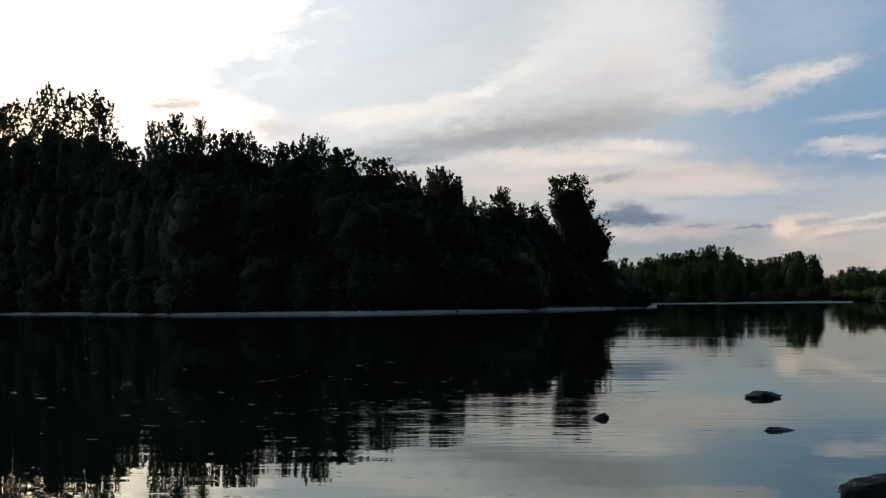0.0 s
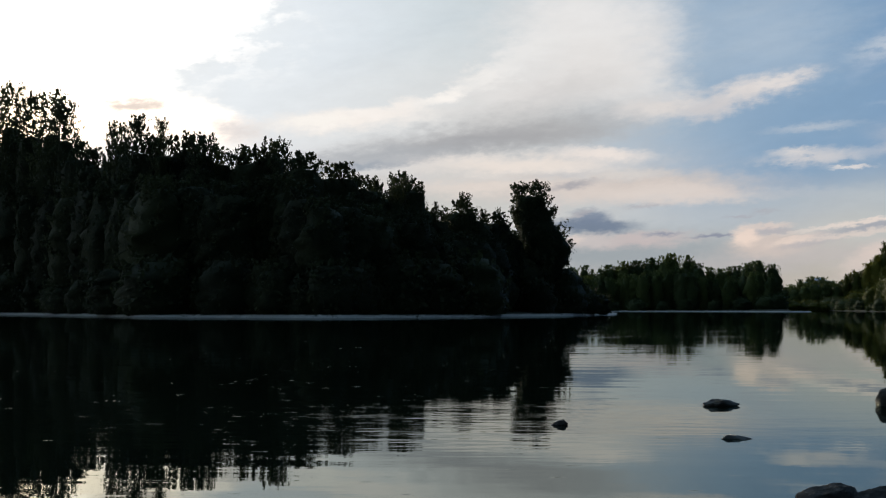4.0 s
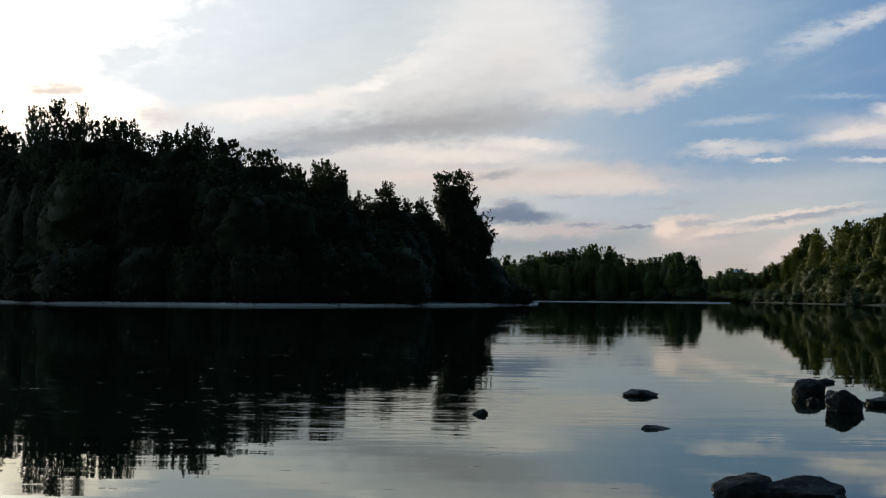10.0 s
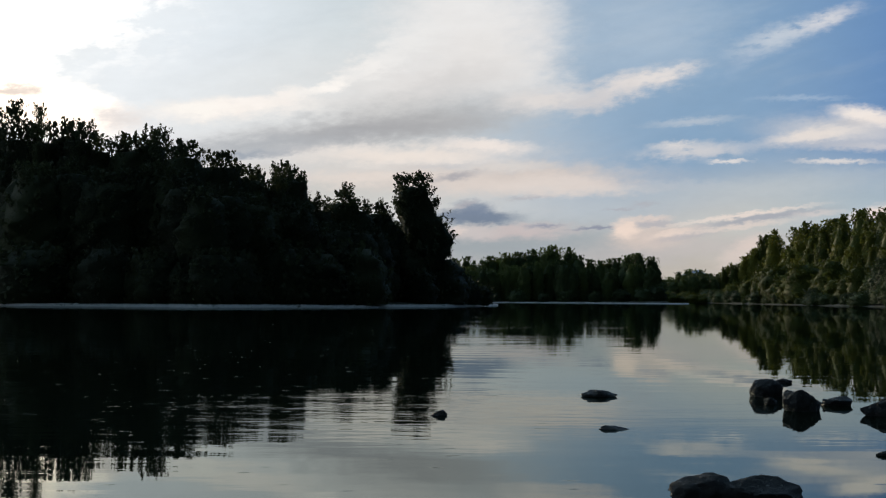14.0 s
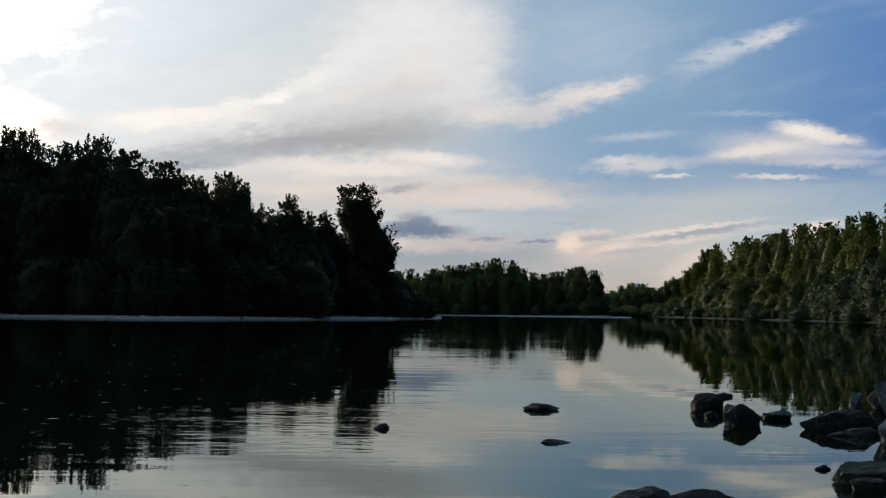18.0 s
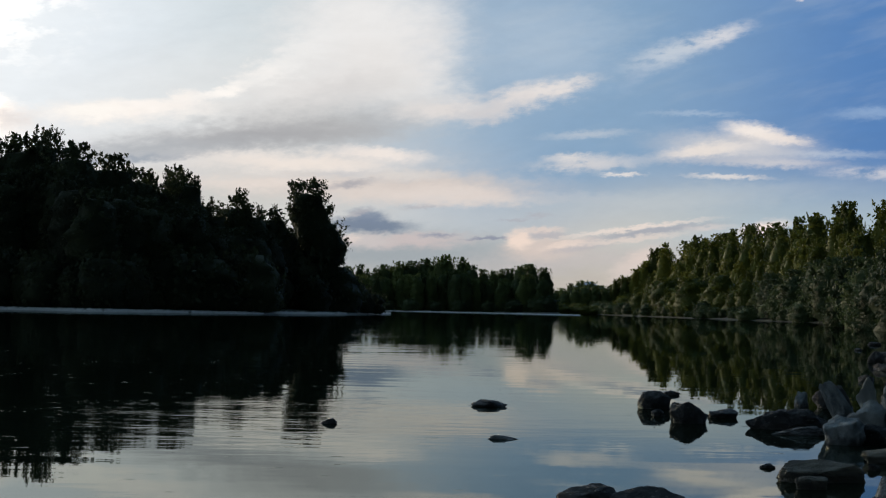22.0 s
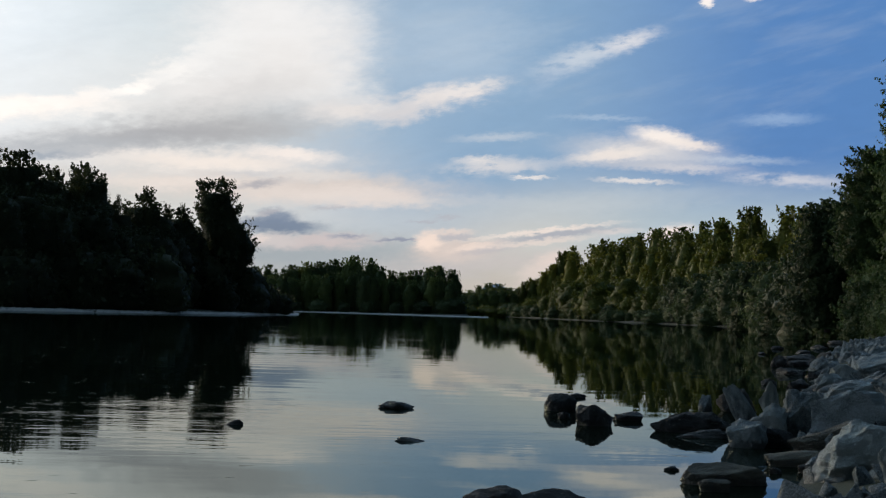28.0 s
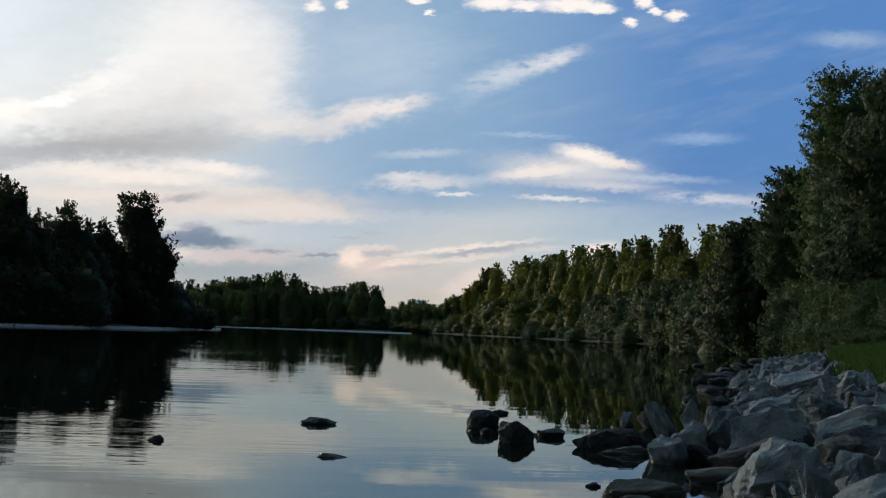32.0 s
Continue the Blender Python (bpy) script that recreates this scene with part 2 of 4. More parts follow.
sky = patch(sky, 7.34, 2.16, 1.36, 0.16, 10, (0.48, 0.46, 0.48), 0.7, 0.1, None, soft=0.3, crisp=True)
sky = patch(sky, 9.76, 2.76, 2.52, 0.17, 8, (0.38, 0.39, 0.44), 0.85, 0.3, None, soft=0.3, crisp=True)
sky = patch(sky, 9.17, 2.87, 2.91, 0.10, 8, (0.84, 0.72, 0.65), 0.8, 0.2, None, soft=0.3, crisp=True)
sky = patch(sky, 8.99, 2.47, 2.33, 0.12, 7, (0.76, 0.65, 0.59), 0.7, 0.2, None, soft=0.3, crisp=True)
sky = patch(sky, 11.69, 2.92, 0.97, 0.12, 5, (0.66, 0.6, 0.58), 0.7, 0.2, None, soft=0.3, crisp=True)
sky = patch(sky, 9.55, 1.86, 0.50, 0.27, 22, (0.74, 0.62, 0.56), 0.8, 0.3, None, soft=0.3, crisp=True)
sky = patch(sky, 13.51, 2.92, 0.97, 0.27, 12, (0.86, 0.73, 0.66), 0.9, 0.4, None, soft=0.3, crisp=True)
sky = patch(sky, 9.2, 1.62, 1.17, 0.47, 32, (0.7, 0.6, 0.55), 0.8, 0.2, None, soft=0.3, crisp=True)
sky = patch(sky, 9.93, 3.82, 6.41, 0.50, 5, (0.55, 0.585, 0.6), 0.45, 0.0, None, soft=0.35, crisp=False)
sky = patch(sky, 3.28, 3.76, 4.47, 0.27, 2, (0.7, 0.65, 0.62), 0.6, 0.0, None, soft=0.35, crisp=False)
# wisps and broken cumulus in the blue
sky = patch(sky, 17.51, 4.79, 2.33, 0.23, -2, (0.66, 0.65, 0.68), 0.75, 0.1, w.range(billow, 0.32, 0.55), soft=0.35, crisp=True)
sky = patch(sky, 15.63, 5.44, 2.33, 0.17, -1, (0.5, 0.57, 0.67), 0.6, 0.0, None, soft=0.35, crisp=True)
sky = patch(sky, 7.56, 5.05, 2.23, 0.33, 4, (0.66, 0.64, 0.645), 0.85, 0.1, w.range(billow, 0.32, 0.55), soft=0.35, crisp=True)
sky = patch(sky, 6.97, 5.28, 0.97, 0.17, 2, (0.8, 0.74, 0.7), 0.7, 0.1, None, soft=0.35, crisp=True)
sky = patch(sky, 12.59, 5.7, 2.91, 0.58, -2, (0.7, 0.67, 0.66), 0.85, 0.1, None, soft=0.35, crisp=True)
sky = patch(sky, 11.44, 5.55, 1.84, 0.27, 8, (0.84, 0.76, 0.7), 0.85, 0.2, None, soft=0.3, crisp=True)
sky = patch(sky, 13.25, 6.19, 1.28, 0.35, -10, (0.93, 0.84, 0.77), 0.92, 0.3, None, soft=0.25, crisp=True)
sky = patch(sky, 14.3, 5.95, 0.97, 0.19, -8, (0.86, 0.77, 0.71), 0.8, 0.2, None, soft=0.3, crisp=True)
sky = patch(sky, 12.87, 5.99, 0.66, 0.14, -3, (0.56, 0.55, 0.57), 0.55, 0.1, None, soft=0.35, crisp=True)
sky = patch(sky, 12.4, 5.27, 2.52, 0.19, 2, (0.5, 0.52, 0.58), 0.6, 0.0, None, soft=0.35, crisp=True)
sky = patch(sky, 14.13, 5.14, 2.14, 0.17, -0, (0.74, 0.69, 0.67), 0.6, 0.0, None, soft=0.35, crisp=True)
sky = patch(sky, 12.32, 4.67, 1.55, 0.10, -1, (0.78, 0.73, 0.7), 0.8, 0.2, None, soft=0.3, crisp=True)
sky = patch(sky, 8.74, 4.73, 0.82, 0.08, 2, (0.86, 0.79, 0.74), 0.75, 0.2, None, soft=0.3, crisp=True)
sky = patch(sky, 10.39, 8.89, 1.84, 0.47, 18, (0.62, 0.66, 0.71), 0.75, 0.0, w.range(billow, 0.32, 0.55), soft=0.35, crisp=True)
sky = patch(sky, 12.02, 9.44, 1.24, 0.31, 20, (0.72, 0.71, 0.73), 0.8, 0.1, w.range(billow, 0.32, 0.55), soft=0.35, crisp=True)
sky = patch(sky, 9.34, 8.23, 0.97, 0.31, 42, (0.42, 0.51, 0.64), 0.4, 0.0, None, soft=0.35, crisp=True)
sky = patch(sky, 5.54, 7.32, 2.17, 0.50, 16, (0.8, 0.73, 0.69), 0.9, 0.1, None, soft=0.35, crisp=False)
sky = patch(sky, 6.51, 7.68, 0.97, 0.23, 20, (0.88, 0.79, 0.73), 0.7, 0.1, None, soft=0.35, crisp=False)
sky = patch(sky, 3.98, 6.8, 1.55, 0.39, 8, (0.66, 0.63, 0.63), 0.7, 0.0, None, soft=0.35, crisp=False)
sky = patch(sky, 11.12, 6.82, 1.75, 0.12, -1, (0.44, 0.54, 0.67), 0.5, 0.0, None, soft=0.35, crisp=True)
sky = patch(sky, 7.54, 6.07, 1.75, 0.16, 4, (0.62, 0.64, 0.67), 0.5, 0.0, None, soft=0.35, crisp=True)
sky = patch(sky, 17.01, 6.78, 1.36, 0.23, 2, (0.33, 0.45, 0.63), 0.4, 0.0, None, soft=0.35, crisp=True)
sky = patch(sky, 6.11, 9.17, 2.91, 2.14, 2, (0.56, 0.64, 0.72), 0.4, 0.0, None, soft=0.35, crisp=False)
sky = patch(sky, 21.99, 10.21, 1.55, 0.31, -1, (0.45, 0.54, 0.66), 0.5, 0.0, None, soft=0.35, crisp=True)
sky = patch(sky, 17.15, 6.86, 1.55, 0.23, 2, (0.3, 0.43, 0.64), 0.5, 0.0, None, soft=0.35, crisp=True)
# small white puffs overhead
sky = patch(sky, 3.59, 10.94, 0.34, 0.21, 2, (0.93, 0.86, 0.81), 0.95, 0.5, None, soft=0.25, crisp=True)
sky = patch(sky, 4.56, 11.07, 0.26, 0.17, 2, (0.93, 0.86, 0.81), 0.95, 0.5, None, soft=0.25, crisp=True)
sky = patch(sky, 7.22, 11.29, 0.43, 0.13, 2, (0.93, 0.86, 0.81), 0.95, 0.5, None, soft=0.25, crisp=True)
sky = patch(sky, 7.63, 10.93, 0.19, 0.11, 2, (0.93, 0.86, 0.81), 0.95, 0.5, None, soft=0.25, crisp=True)
sky = patch(sky, 9.83, 11.32, 0.98, 0.26, 2, (0.93, 0.86, 0.81), 0.95, 0.5, None, soft=0.25, crisp=True)
sky = patch(sky, 10.97, 11.26, 0.56, 0.21, 2, (0.93, 0.86, 0.81), 0.95, 0.5, None, soft=0.25, crisp=True)
sky = patch(sky, 12.54, 11.33, 1.32, 0.30, 2, (0.93, 0.86, 0.81), 0.95, 0.5, None, soft=0.25, crisp=True)
sky = patch(sky, 13.57, 11.2, 0.64, 0.19, 2, (0.93, 0.86, 0.81), 0.95, 0.5, None, soft=0.25, crisp=True)
sky = patch(sky, 15.09, 11.43, 0.36, 0.21, 2, (0.93, 0.86, 0.81), 0.95, 0.5, None, soft=0.25, crisp=True)
sky = patch(sky, 15.48, 11.15, 0.26, 0.15, 2, (0.93, 0.86, 0.81), 0.95, 0.5, None, soft=0.25, crisp=True)
sky = patch(sky, 14.62, 10.76, 0.26, 0.17, 2, (0.93, 0.86, 0.81), 0.95, 0.5, None, soft=0.25, crisp=True)
sky = patch(sky, 16.17, 11.02, 0.41, 0.19, 2, (0.93, 0.86, 0.81), 0.95, 0.5, None, soft=0.25, crisp=True)
# blinding cloud in front of the sun
sky = patch(sky, -21.0, 9.5, 12.5, 6.5, 0, (1.0, 0.99, 0.96), 0.9, 0.0)
sky = patch(sky, -19.0, 11.3, 8.2, 3.7, -6, (3.0, 2.8, 2.5), 1.0, 0.6, soft=0.0)
sky = patch(sky, -21.5, 8.0, 7.6, 3.8, 0, (3.4, 3.1, 2.7), 1.0, 0.5, soft=0.0)
sky = patch(sky, -18.4, 10.9, 10.0, 4.3, -8, (1.6, 1.5, 1.4), 0.8, 0.3, w.range(w.noise(flat, 0.6, 4.0, 0.6), 0.46, 0.6), soft=0.0)
sky = patch(sky, -15.4, 6.3, 3.4, 0.95, -6, (2.2, 1.85, 1.5), 0.9, 0.4)
sky = patch(sky, -15.8, 6.8, 1.1, 0.3, 0, (0.74, 0.64, 0.58), 0.9, 0.3)
sky = patch(sky, -12.4, 6.0, 1.3, 0.5, 0, (0.66, 0.62, 0.62), 0.7, 0.1)
sky = patch(sky, -21.5, 5.2, 4.5, 2.6, 0, (3.6, 2.4, 1.25), 0.9, 0.0)
sky = patch(sky, SUN_AZ, SUN_EL, 6.0, 5.0, 0, (7.0, 5.6, 3.8), 0.95, 0.0)

sky = w.mix(1.0, sky, w.ramp(billow, (0.3, 0.96), (0.7, 1.0)), "MULTIPLY")
away = w.math("MAXIMUM", w.range(EL, 12.0, 40.0), w.range(toward, 58.0, 100.0))
sky = w.mix(w.math("MULTIPLY", away, 0.75), sky, (0.26, 0.42, 0.56))
dusk = w.math("MULTIPLY", w.range(EL, 11.0, 45.0, 1.0, 0.9), w.range(toward, 55.0, 110.0, 1.0, 0.12))
sky = w.mix(1.0, sky, w.combine(dusk, dusk, dusk), "MULTIPLY")
back = w.node("ShaderNodeBackground")
w.plug(back.inputs[0], sky)
back.inputs[1].default_value = 1.0
w.plug(w.node("ShaderNodeOutputWorld").inputs[0], back.outputs[0])

sun = new("sun", bpy.data.lights.new("sun", "SUN"))
sun.data.energy, sun.data.angle, sun.data.color = 1.3, radians(12.0), (1.0, 0.83, 0.58)
sun.matrix_world = look(place(SUN_AZ, 100, 100 * math.tan(radians(SUN_EL))), (0, 0, 0))


# ---- materials ----
def material(name):
    m = bpy.data.materials.new(name)
    m.use_nodes = True
    m.node_tree.nodes.clear()
    n = Nodes(m.node_tree)
    shader = n.node("ShaderNodeBsdfPrincipled")
    n.plug(n.node("ShaderNodeOutputMaterial").inputs[0], shader.outputs[0])
    return m, n, shader


def relief(n, shader, height, strength, distance):
    b = n.node("ShaderNodeBump")
    b.inputs["Strength"].default_value, b.inputs["Distance"].default_value = strength, distance
    n.plug(b.inputs["Height"], height)
    n.plug(shader.inputs["Normal"], b.outputs[0])


def local(n):
    return n.node("ShaderNodeTexCoord").outputs["Object"]


def stone(name, dark, light, tint, scale=1.0):
    m, n, s = material(name)
    at = local(n)
    any_one = n.node("ShaderNodeObjectInfo").outputs["Random"]
    big = n.noise(at, 1.3 * scale, 5, 0.6)
    grain = n.noise(at, 22 * scale, 6, 0.7)
    crack = n.node("ShaderNodeTexVoronoi", feature="DISTANCE_TO_EDGE")
    n.plug(crack.inputs["Vector"], n.mix(0.25, at, n.noise(at, 3 * scale, 4, 0.6, color=True)))
    crack.inputs["Scale"].default_value = 1.7 * scale
    line = n.range(crack.outputs["Distance"], 0.0, 0.035)
    c = n.mix(n.range(n.math("MULTIPLY_ADD", n.math("SUBTRACT", any_one, 0.5), 0.35, big), 0.28, 0.72), dark, light)
    c = n.mix(n.math("MULTIPLY", n.range(any_one, 0.55, 1.0), 0.7), c, tint)
    c = n.mix(n.math("MULTIPLY", n.range(grain, 0.35, 0.75), 0.45), c, tuple(min(1.0, 1.55 * v) for v in light))
    c = n.mix(n.math("MULTIPLY", n.math("SUBTRACT", 1.0, line), 0.15), c, tuple(0.5 * v for v in dark))
    # pale lichen specks
    c = n.mix(n.math("MULTIPLY", n.range(n.noise(at, 7 * scale, 3, 0.5), 0.63, 0.7), 0.5), c, (0.34, 0.36, 0.33))
    # stones are dark and wet up to the splash line
    height = n.node("ShaderNodeSeparateXYZ")
    n.plug(height.inputs[0], n.node("ShaderNodeNewGeometry").outputs["Position"])
    wet = n.range(n.math("MULTIPLY_ADD", n.noise(at, 2.5 * scale, 4, 0.6), 0.16, n.math("SUBTRACT", height.outputs[2], 0.08)), 0.05, 0.13, 1.0, 0.0)
    c = n.mix(n.math("MULTIPLY", wet, 0.6), c, (0.016, 0.015, 0.013))
    n.plug(s.inputs["Base Color"], c)
    n.plug(s.inputs["Roughness"], n.math("MULTIPLY_ADD", wet, -0.42, 0.74))
    h = n.math("MULTIPLY_ADD", grain, 0.5, n.math("MULTIPLY_ADD", line, 0.04, n.noise(at, 4 * scale, 6, 0.68)))
    relief(n, s, h, 1.0, 0.36 / scale)
    return m


def foliage(name, shade, lit, hue):
    m, n, s = material(name)
    one = n.node("ShaderNodeNewGeometry").outputs["Random Per Island"]
    each = n.node("ShaderNodeObjectInfo").outputs["Random"]
    patchy = n.noise(local(n), 0.35, 3, 0.6)
    tuft = n.noise(local(n), 2.2, 3, 0.6)
    c = n.mix(n.range(n.math("ADD", n.math("MULTIPLY", one, 0.35), tuft), 0.3, 1.1), shade, lit)
    c = n.mix(n.math("MULTIPLY", n.range(patchy, 0.4, 0.7), 0.5), c, hue)
    c = n.mix(n.math("MULTIPLY", n.range(each, 0.0, 0.6, 0.8, 0.0), 0.8), c, tuple(0.75 * v for v in shade))
    c = n.mix(n.math("MULTIPLY", n.range(each, 0.55, 1.0), 0.6), c, tuple(1.25 * v for v in hue))
    n.plug(s.inputs["Base Color"], c)
    s.inputs["Roughness"].default_value = 0.6
    s.inputs["Specular IOR Level"].default_value = 0.2
    relief(n, s, n.noise(local(n), 2.5, 5, 0.7), 0.7, 0.3)
    # light shines through the thin leaves
    thin, both = n.node("ShaderNodeBsdfTranslucent"), n.node("ShaderNodeMixShader")
    n.plug(thin.inputs[0], c)
    n.plug(both.inputs[0], 0.36)
    n.plug(both.inputs[1], s.outputs[0])
    n.plug(both.inputs[2], thin.outputs[0])
    n.plug(n.tree.nodes["Material Output"].inputs[0], both.outputs[0])
    return m


BANK_STONE = stone("bank_stone", (0.10, 0.128, 0.14), (0.50, 0.575, 0.61), (0.33, 0.37, 0.36), 2.2)
FAR_STONE = stone("riprap_stone", (0.06, 0.075, 0.082), (0.31, 0.36, 0.385), (0.24, 0.26, 0.25), 2.2)
PALE_STONE = stone("pale_stone", (0.34, 0.385, 0.385), (0.74, 0.80, 0.79), (0.60, 0.64, 0.60), 2.2)
BROWN_STONE = stone("brown_stone", (0.10, 0.092, 0.078), (0.34, 0.31, 0.24), (0.38, 0.35, 0.28), 2.0)
WET_STONE = stone("wet_stone", (0.022, 0.024, 0.027), (0.085, 0.09, 0.095), (0.07, 0.06, 0.05), 2.0)
GRAVEL = stone("gravel", (0.4, 0.4, 0.39), (0.68, 0.67, 0.65), (0.56, 0.54, 0.5), 0.8)
LEAF_POPLAR = foliage("poplar_leaf", (0.085, 0.112, 0.024), (0.17, 0.20, 0.038), (0.24, 0.225, 0.034))
# island leaves: distance haze put into the colour as a paler green
LEAF_ISLE_HAZED = foliage("hazed_island_leaf", (0.085, 0.125, 0.05), (0.165, 0.21, 0.075), (0.18, 0.215, 0.06))
# far-bank leaves: shade of the backlit wood painted in, almost black
LEAF_SHADED = foliage("shaded_leaf", (0.032, 0.044, 0.022), (0.066, 0.086, 0.038), (0.07, 0.082, 0.034))
LEAF_WILLOW = foliage("willow_leaf", (0.052, 0.08, 0.034), (0.11, 0.15, 0.065), (0.105, 0.14, 0.052))
LEAF_ALDER = foliage("alder_leaf", (0.055, 0.092, 0.034), (0.12, 0.175, 0.06), (0.10, 0.15, 0.052))
LEAF_GOLD = foliage("golden_willow_leaf", (0.085, 0.11, 0.02), (0.17, 0.19, 0.038), (0.16, 0.165, 0.03))
GRASS = foliage("grass_blade", (0.04, 0.09, 0.014), (0.085, 0.16, 0.028), (0.10, 0.15, 0.028))

BARK, n, s = material("bark")
at = local(n)
n.plug(s.inputs["Base Color"], n.mix(n.noise(at, 3.0, 6, 0.7), (0.05, 0.042, 0.035), (0.13, 0.115, 0.10)))
s.inputs["Roughness"].default_value = 0.9
relief(n, s, n.noise(at, 9.0, 5, 0.7), 1.0, 0.04)

SOIL, n, s = material("soil")
at = local(n)
c = n.mix(n.range(n.noise(at, 0.25, 5, 0.6), 0.35, 0.65), (0.05, 0.048, 0.042), (0.04, 0.055, 0.022))
n.plug(s.inputs["Base Color"], n.mix(n.math("MULTIPLY", n.noise(at, 6.0, 5, 0.7), 0.5), c, (0.08, 0.078, 0.072)))
s.inputs["Roughness"].default_value = 0.95
relief(n, s, n.noise(at, 4.0, 6, 0.7), 1.0, 0.08)

WATER = bpy.data.materials.new("river_water")
WATER.use_nodes = True
WATER.node_tree.nodes.clear()
n = Nodes(WATER.node_tree)
at = local(n)
apart = n.node("ShaderNodeSeparateXYZ")
n.plug(apart.inputs[0], at)
stretch = n.node("ShaderNodeMapping")
stretch.inputs["Scale"].default_value = (0.4, 1.0, 1.0)
n.plug(stretch.inputs["Vector"], at)
# the current runs along the far side, the near bay lies still
run = n.range(n.math("MULTIPLY_ADD", apart.outputs[1], 0.14, n.math("MULTIPLY", apart.outputs[0], -1.0)), -2.0, 10.0, 0.12, 1.0)
current = n.math("MULTIPLY", run, n.range(n.noise(stretch.outputs[0], 0.07, 3, 0.5), 0.36, 0.64, 0.3, 1.4))
swell = n.noise(stretch.outputs[0], 0.75, 1, 0.5)
ripple = n.noise(stretch.outputs[0], 3.5, 2, 0.5)
# a broken strip of wavelets in midstream, scattered dimples elsewhere
strip = n.range(n.math("ABSOLUTE", n.math("SUBTRACT", apart.outputs[1], 24.0)), 8.0, 2.0, 0.14, 0.75)
dimple = n.range(n.noise(stretch.outputs[0], 4.5, 2, 0.5), 0.705, 0.79)
h = n.math("MULTIPLY_ADD", n.math("MULTIPLY", ripple, current), strip, n.math("MULTIPLY", swell, n.math("MULTIPLY_ADD", current, 0.85, 0.2)))
h = n.math("MULTIPLY_ADD", n.math("MULTIPLY", dimple, current), 0.9, h)
# wavelets that rise gently from the near side and drop on the far side
lap = n.node("ShaderNodeTexWave", wave_type="BANDS", bands_direction="Y", wave_profile="SAW")
n.plug(lap.inputs["Vector"], n.mix(1.0, stretch.outputs[0], n.mix(0.35, (0.0, 0.0, 0.0), n.noise(at, 0.5, 3, 0.55, color=True)), "ADD"))
lap.inputs["Scale"].default_value, lap.inputs["Distortion"].default_value = 0.2, 0.0
h = n.math("MULTIPLY_ADD", n.math("MULTIPLY", lap.outputs["Fac"], n.range(run, 0.15, 0.7)), 0.9, h)
bump = n.node("ShaderNodeBump")
bump.inputs["Strength"].default_value, bump.inputs["Distance"].default_value = 1.0, 0.0065
n.plug(bump.inputs["Height"], h)
mirror, murk, edge, both = (n.node("ShaderNode" + kind) for kind in ("BsdfGlossy", "BsdfDiffuse", "Fresnel", "MixShader"))
mirror.inputs["Color"].default_value, mirror.inputs["Roughness"].default_value = (0.62, 0.68, 0.655, 1), 0.01
n.plug(murk.inputs["Color"], n.mix(n.noise(at, 0.2, 3, 0.5), (0.007, 0.012, 0.008), (0.010, 0.016, 0.010)))
edge.inputs["IOR"].default_value = 1.333
for node in (mirror, edge):
    n.plug(node.inputs["Normal"], bump.outputs[0])
n.plug(both.inputs[0], edge.outputs[0])
n.plug(both.inputs[1], murk.outputs[0])
n.plug(both.inputs[2], mirror.outputs[0])
n.plug(n.node("ShaderNodeOutputMaterial").inputs[0], both.outputs[0])

# distance haze put into the hill's blue colour and a faint emission
HILL, n, s = material("hazed_far_hill")
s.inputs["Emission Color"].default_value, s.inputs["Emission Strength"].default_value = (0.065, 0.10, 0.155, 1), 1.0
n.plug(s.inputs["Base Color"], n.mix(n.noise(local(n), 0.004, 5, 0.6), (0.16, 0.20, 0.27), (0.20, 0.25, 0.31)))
s.inputs["Roughness"].default_value = 1.0


# ---- building blocks ----
def mesh_object(name, verts, faces, mat, parent=None, smooth=False, label=""):
    me = bpy.data.meshes.new(name)
    me.from_pydata(verts, [], faces)
    me.materials.append(mat)
    if smooth:
        me.shade_smooth()
    ob = new(name, me)
    ob.parent = parent
    if label:
        ob["label"] = label
    return ob


def between(x, pairs):
    return float(np.interp(x, [a for a, _ in pairs], [b for _, b in pairs]))


# the near bank's waterline (y, x), the far shore (azimuth, distance)
SHORE = [(-900, -1500), (-60, -110), (-6, -9), (2, -1.2), (8, 2.0), (12, 3.5), (17, 5.4), (20, 6.4), (28, 9.0), (36, 12.2), (45, 15.6), (60, 20.5),
         (85, 29.5), (120, 43), (170, 62), (247, 82), (310, 95), (350, 99), (480, 96), (700, 98), (900, 100), (5000, 160)]
FAR_SHORE = [(-180, 900), (-60, 700), (-35, 420), (-21.5, 322), (-15.5, 230), (-9.3, 212), (-4.2, 234), (-1.0, 268), (0.3, 300), (0.5, 535), (2.0, 523), (4.7, 518),
             (6.5, 505), (6.9, 830), (9.5, 800), (13, 1500), (180, 1500)]
BANK_RISE = [(-30, -3.0), (-6, -1.2), (0, -0.05), (1.2, 0.22), (4, 0.75), (7, 1.15), (14, 1.75), (40, 2.6), (5000, 6)]
FAR_RISE = [(-40, -3.0), (-8, -1.0), (0, -0.12), (4, 0.25), (14, 0.6), (40, 1.2), (5000, 6)]


def inland(x, y):
    i = between(y, SHORE)
    slope = (between(y + 2, SHORE) - between(y - 2, SHORE)) / 4
    return (x - i) / math.hypot(1, slope)


def land(x, y):
    """Height of the ground."""
    d, az = math.hypot(x, y), math.degrees(math.atan2(x, y))
    return max(between(inland(x, y), BANK_RISE), between(d - between(az, FAR_SHORE), FAR_RISE))


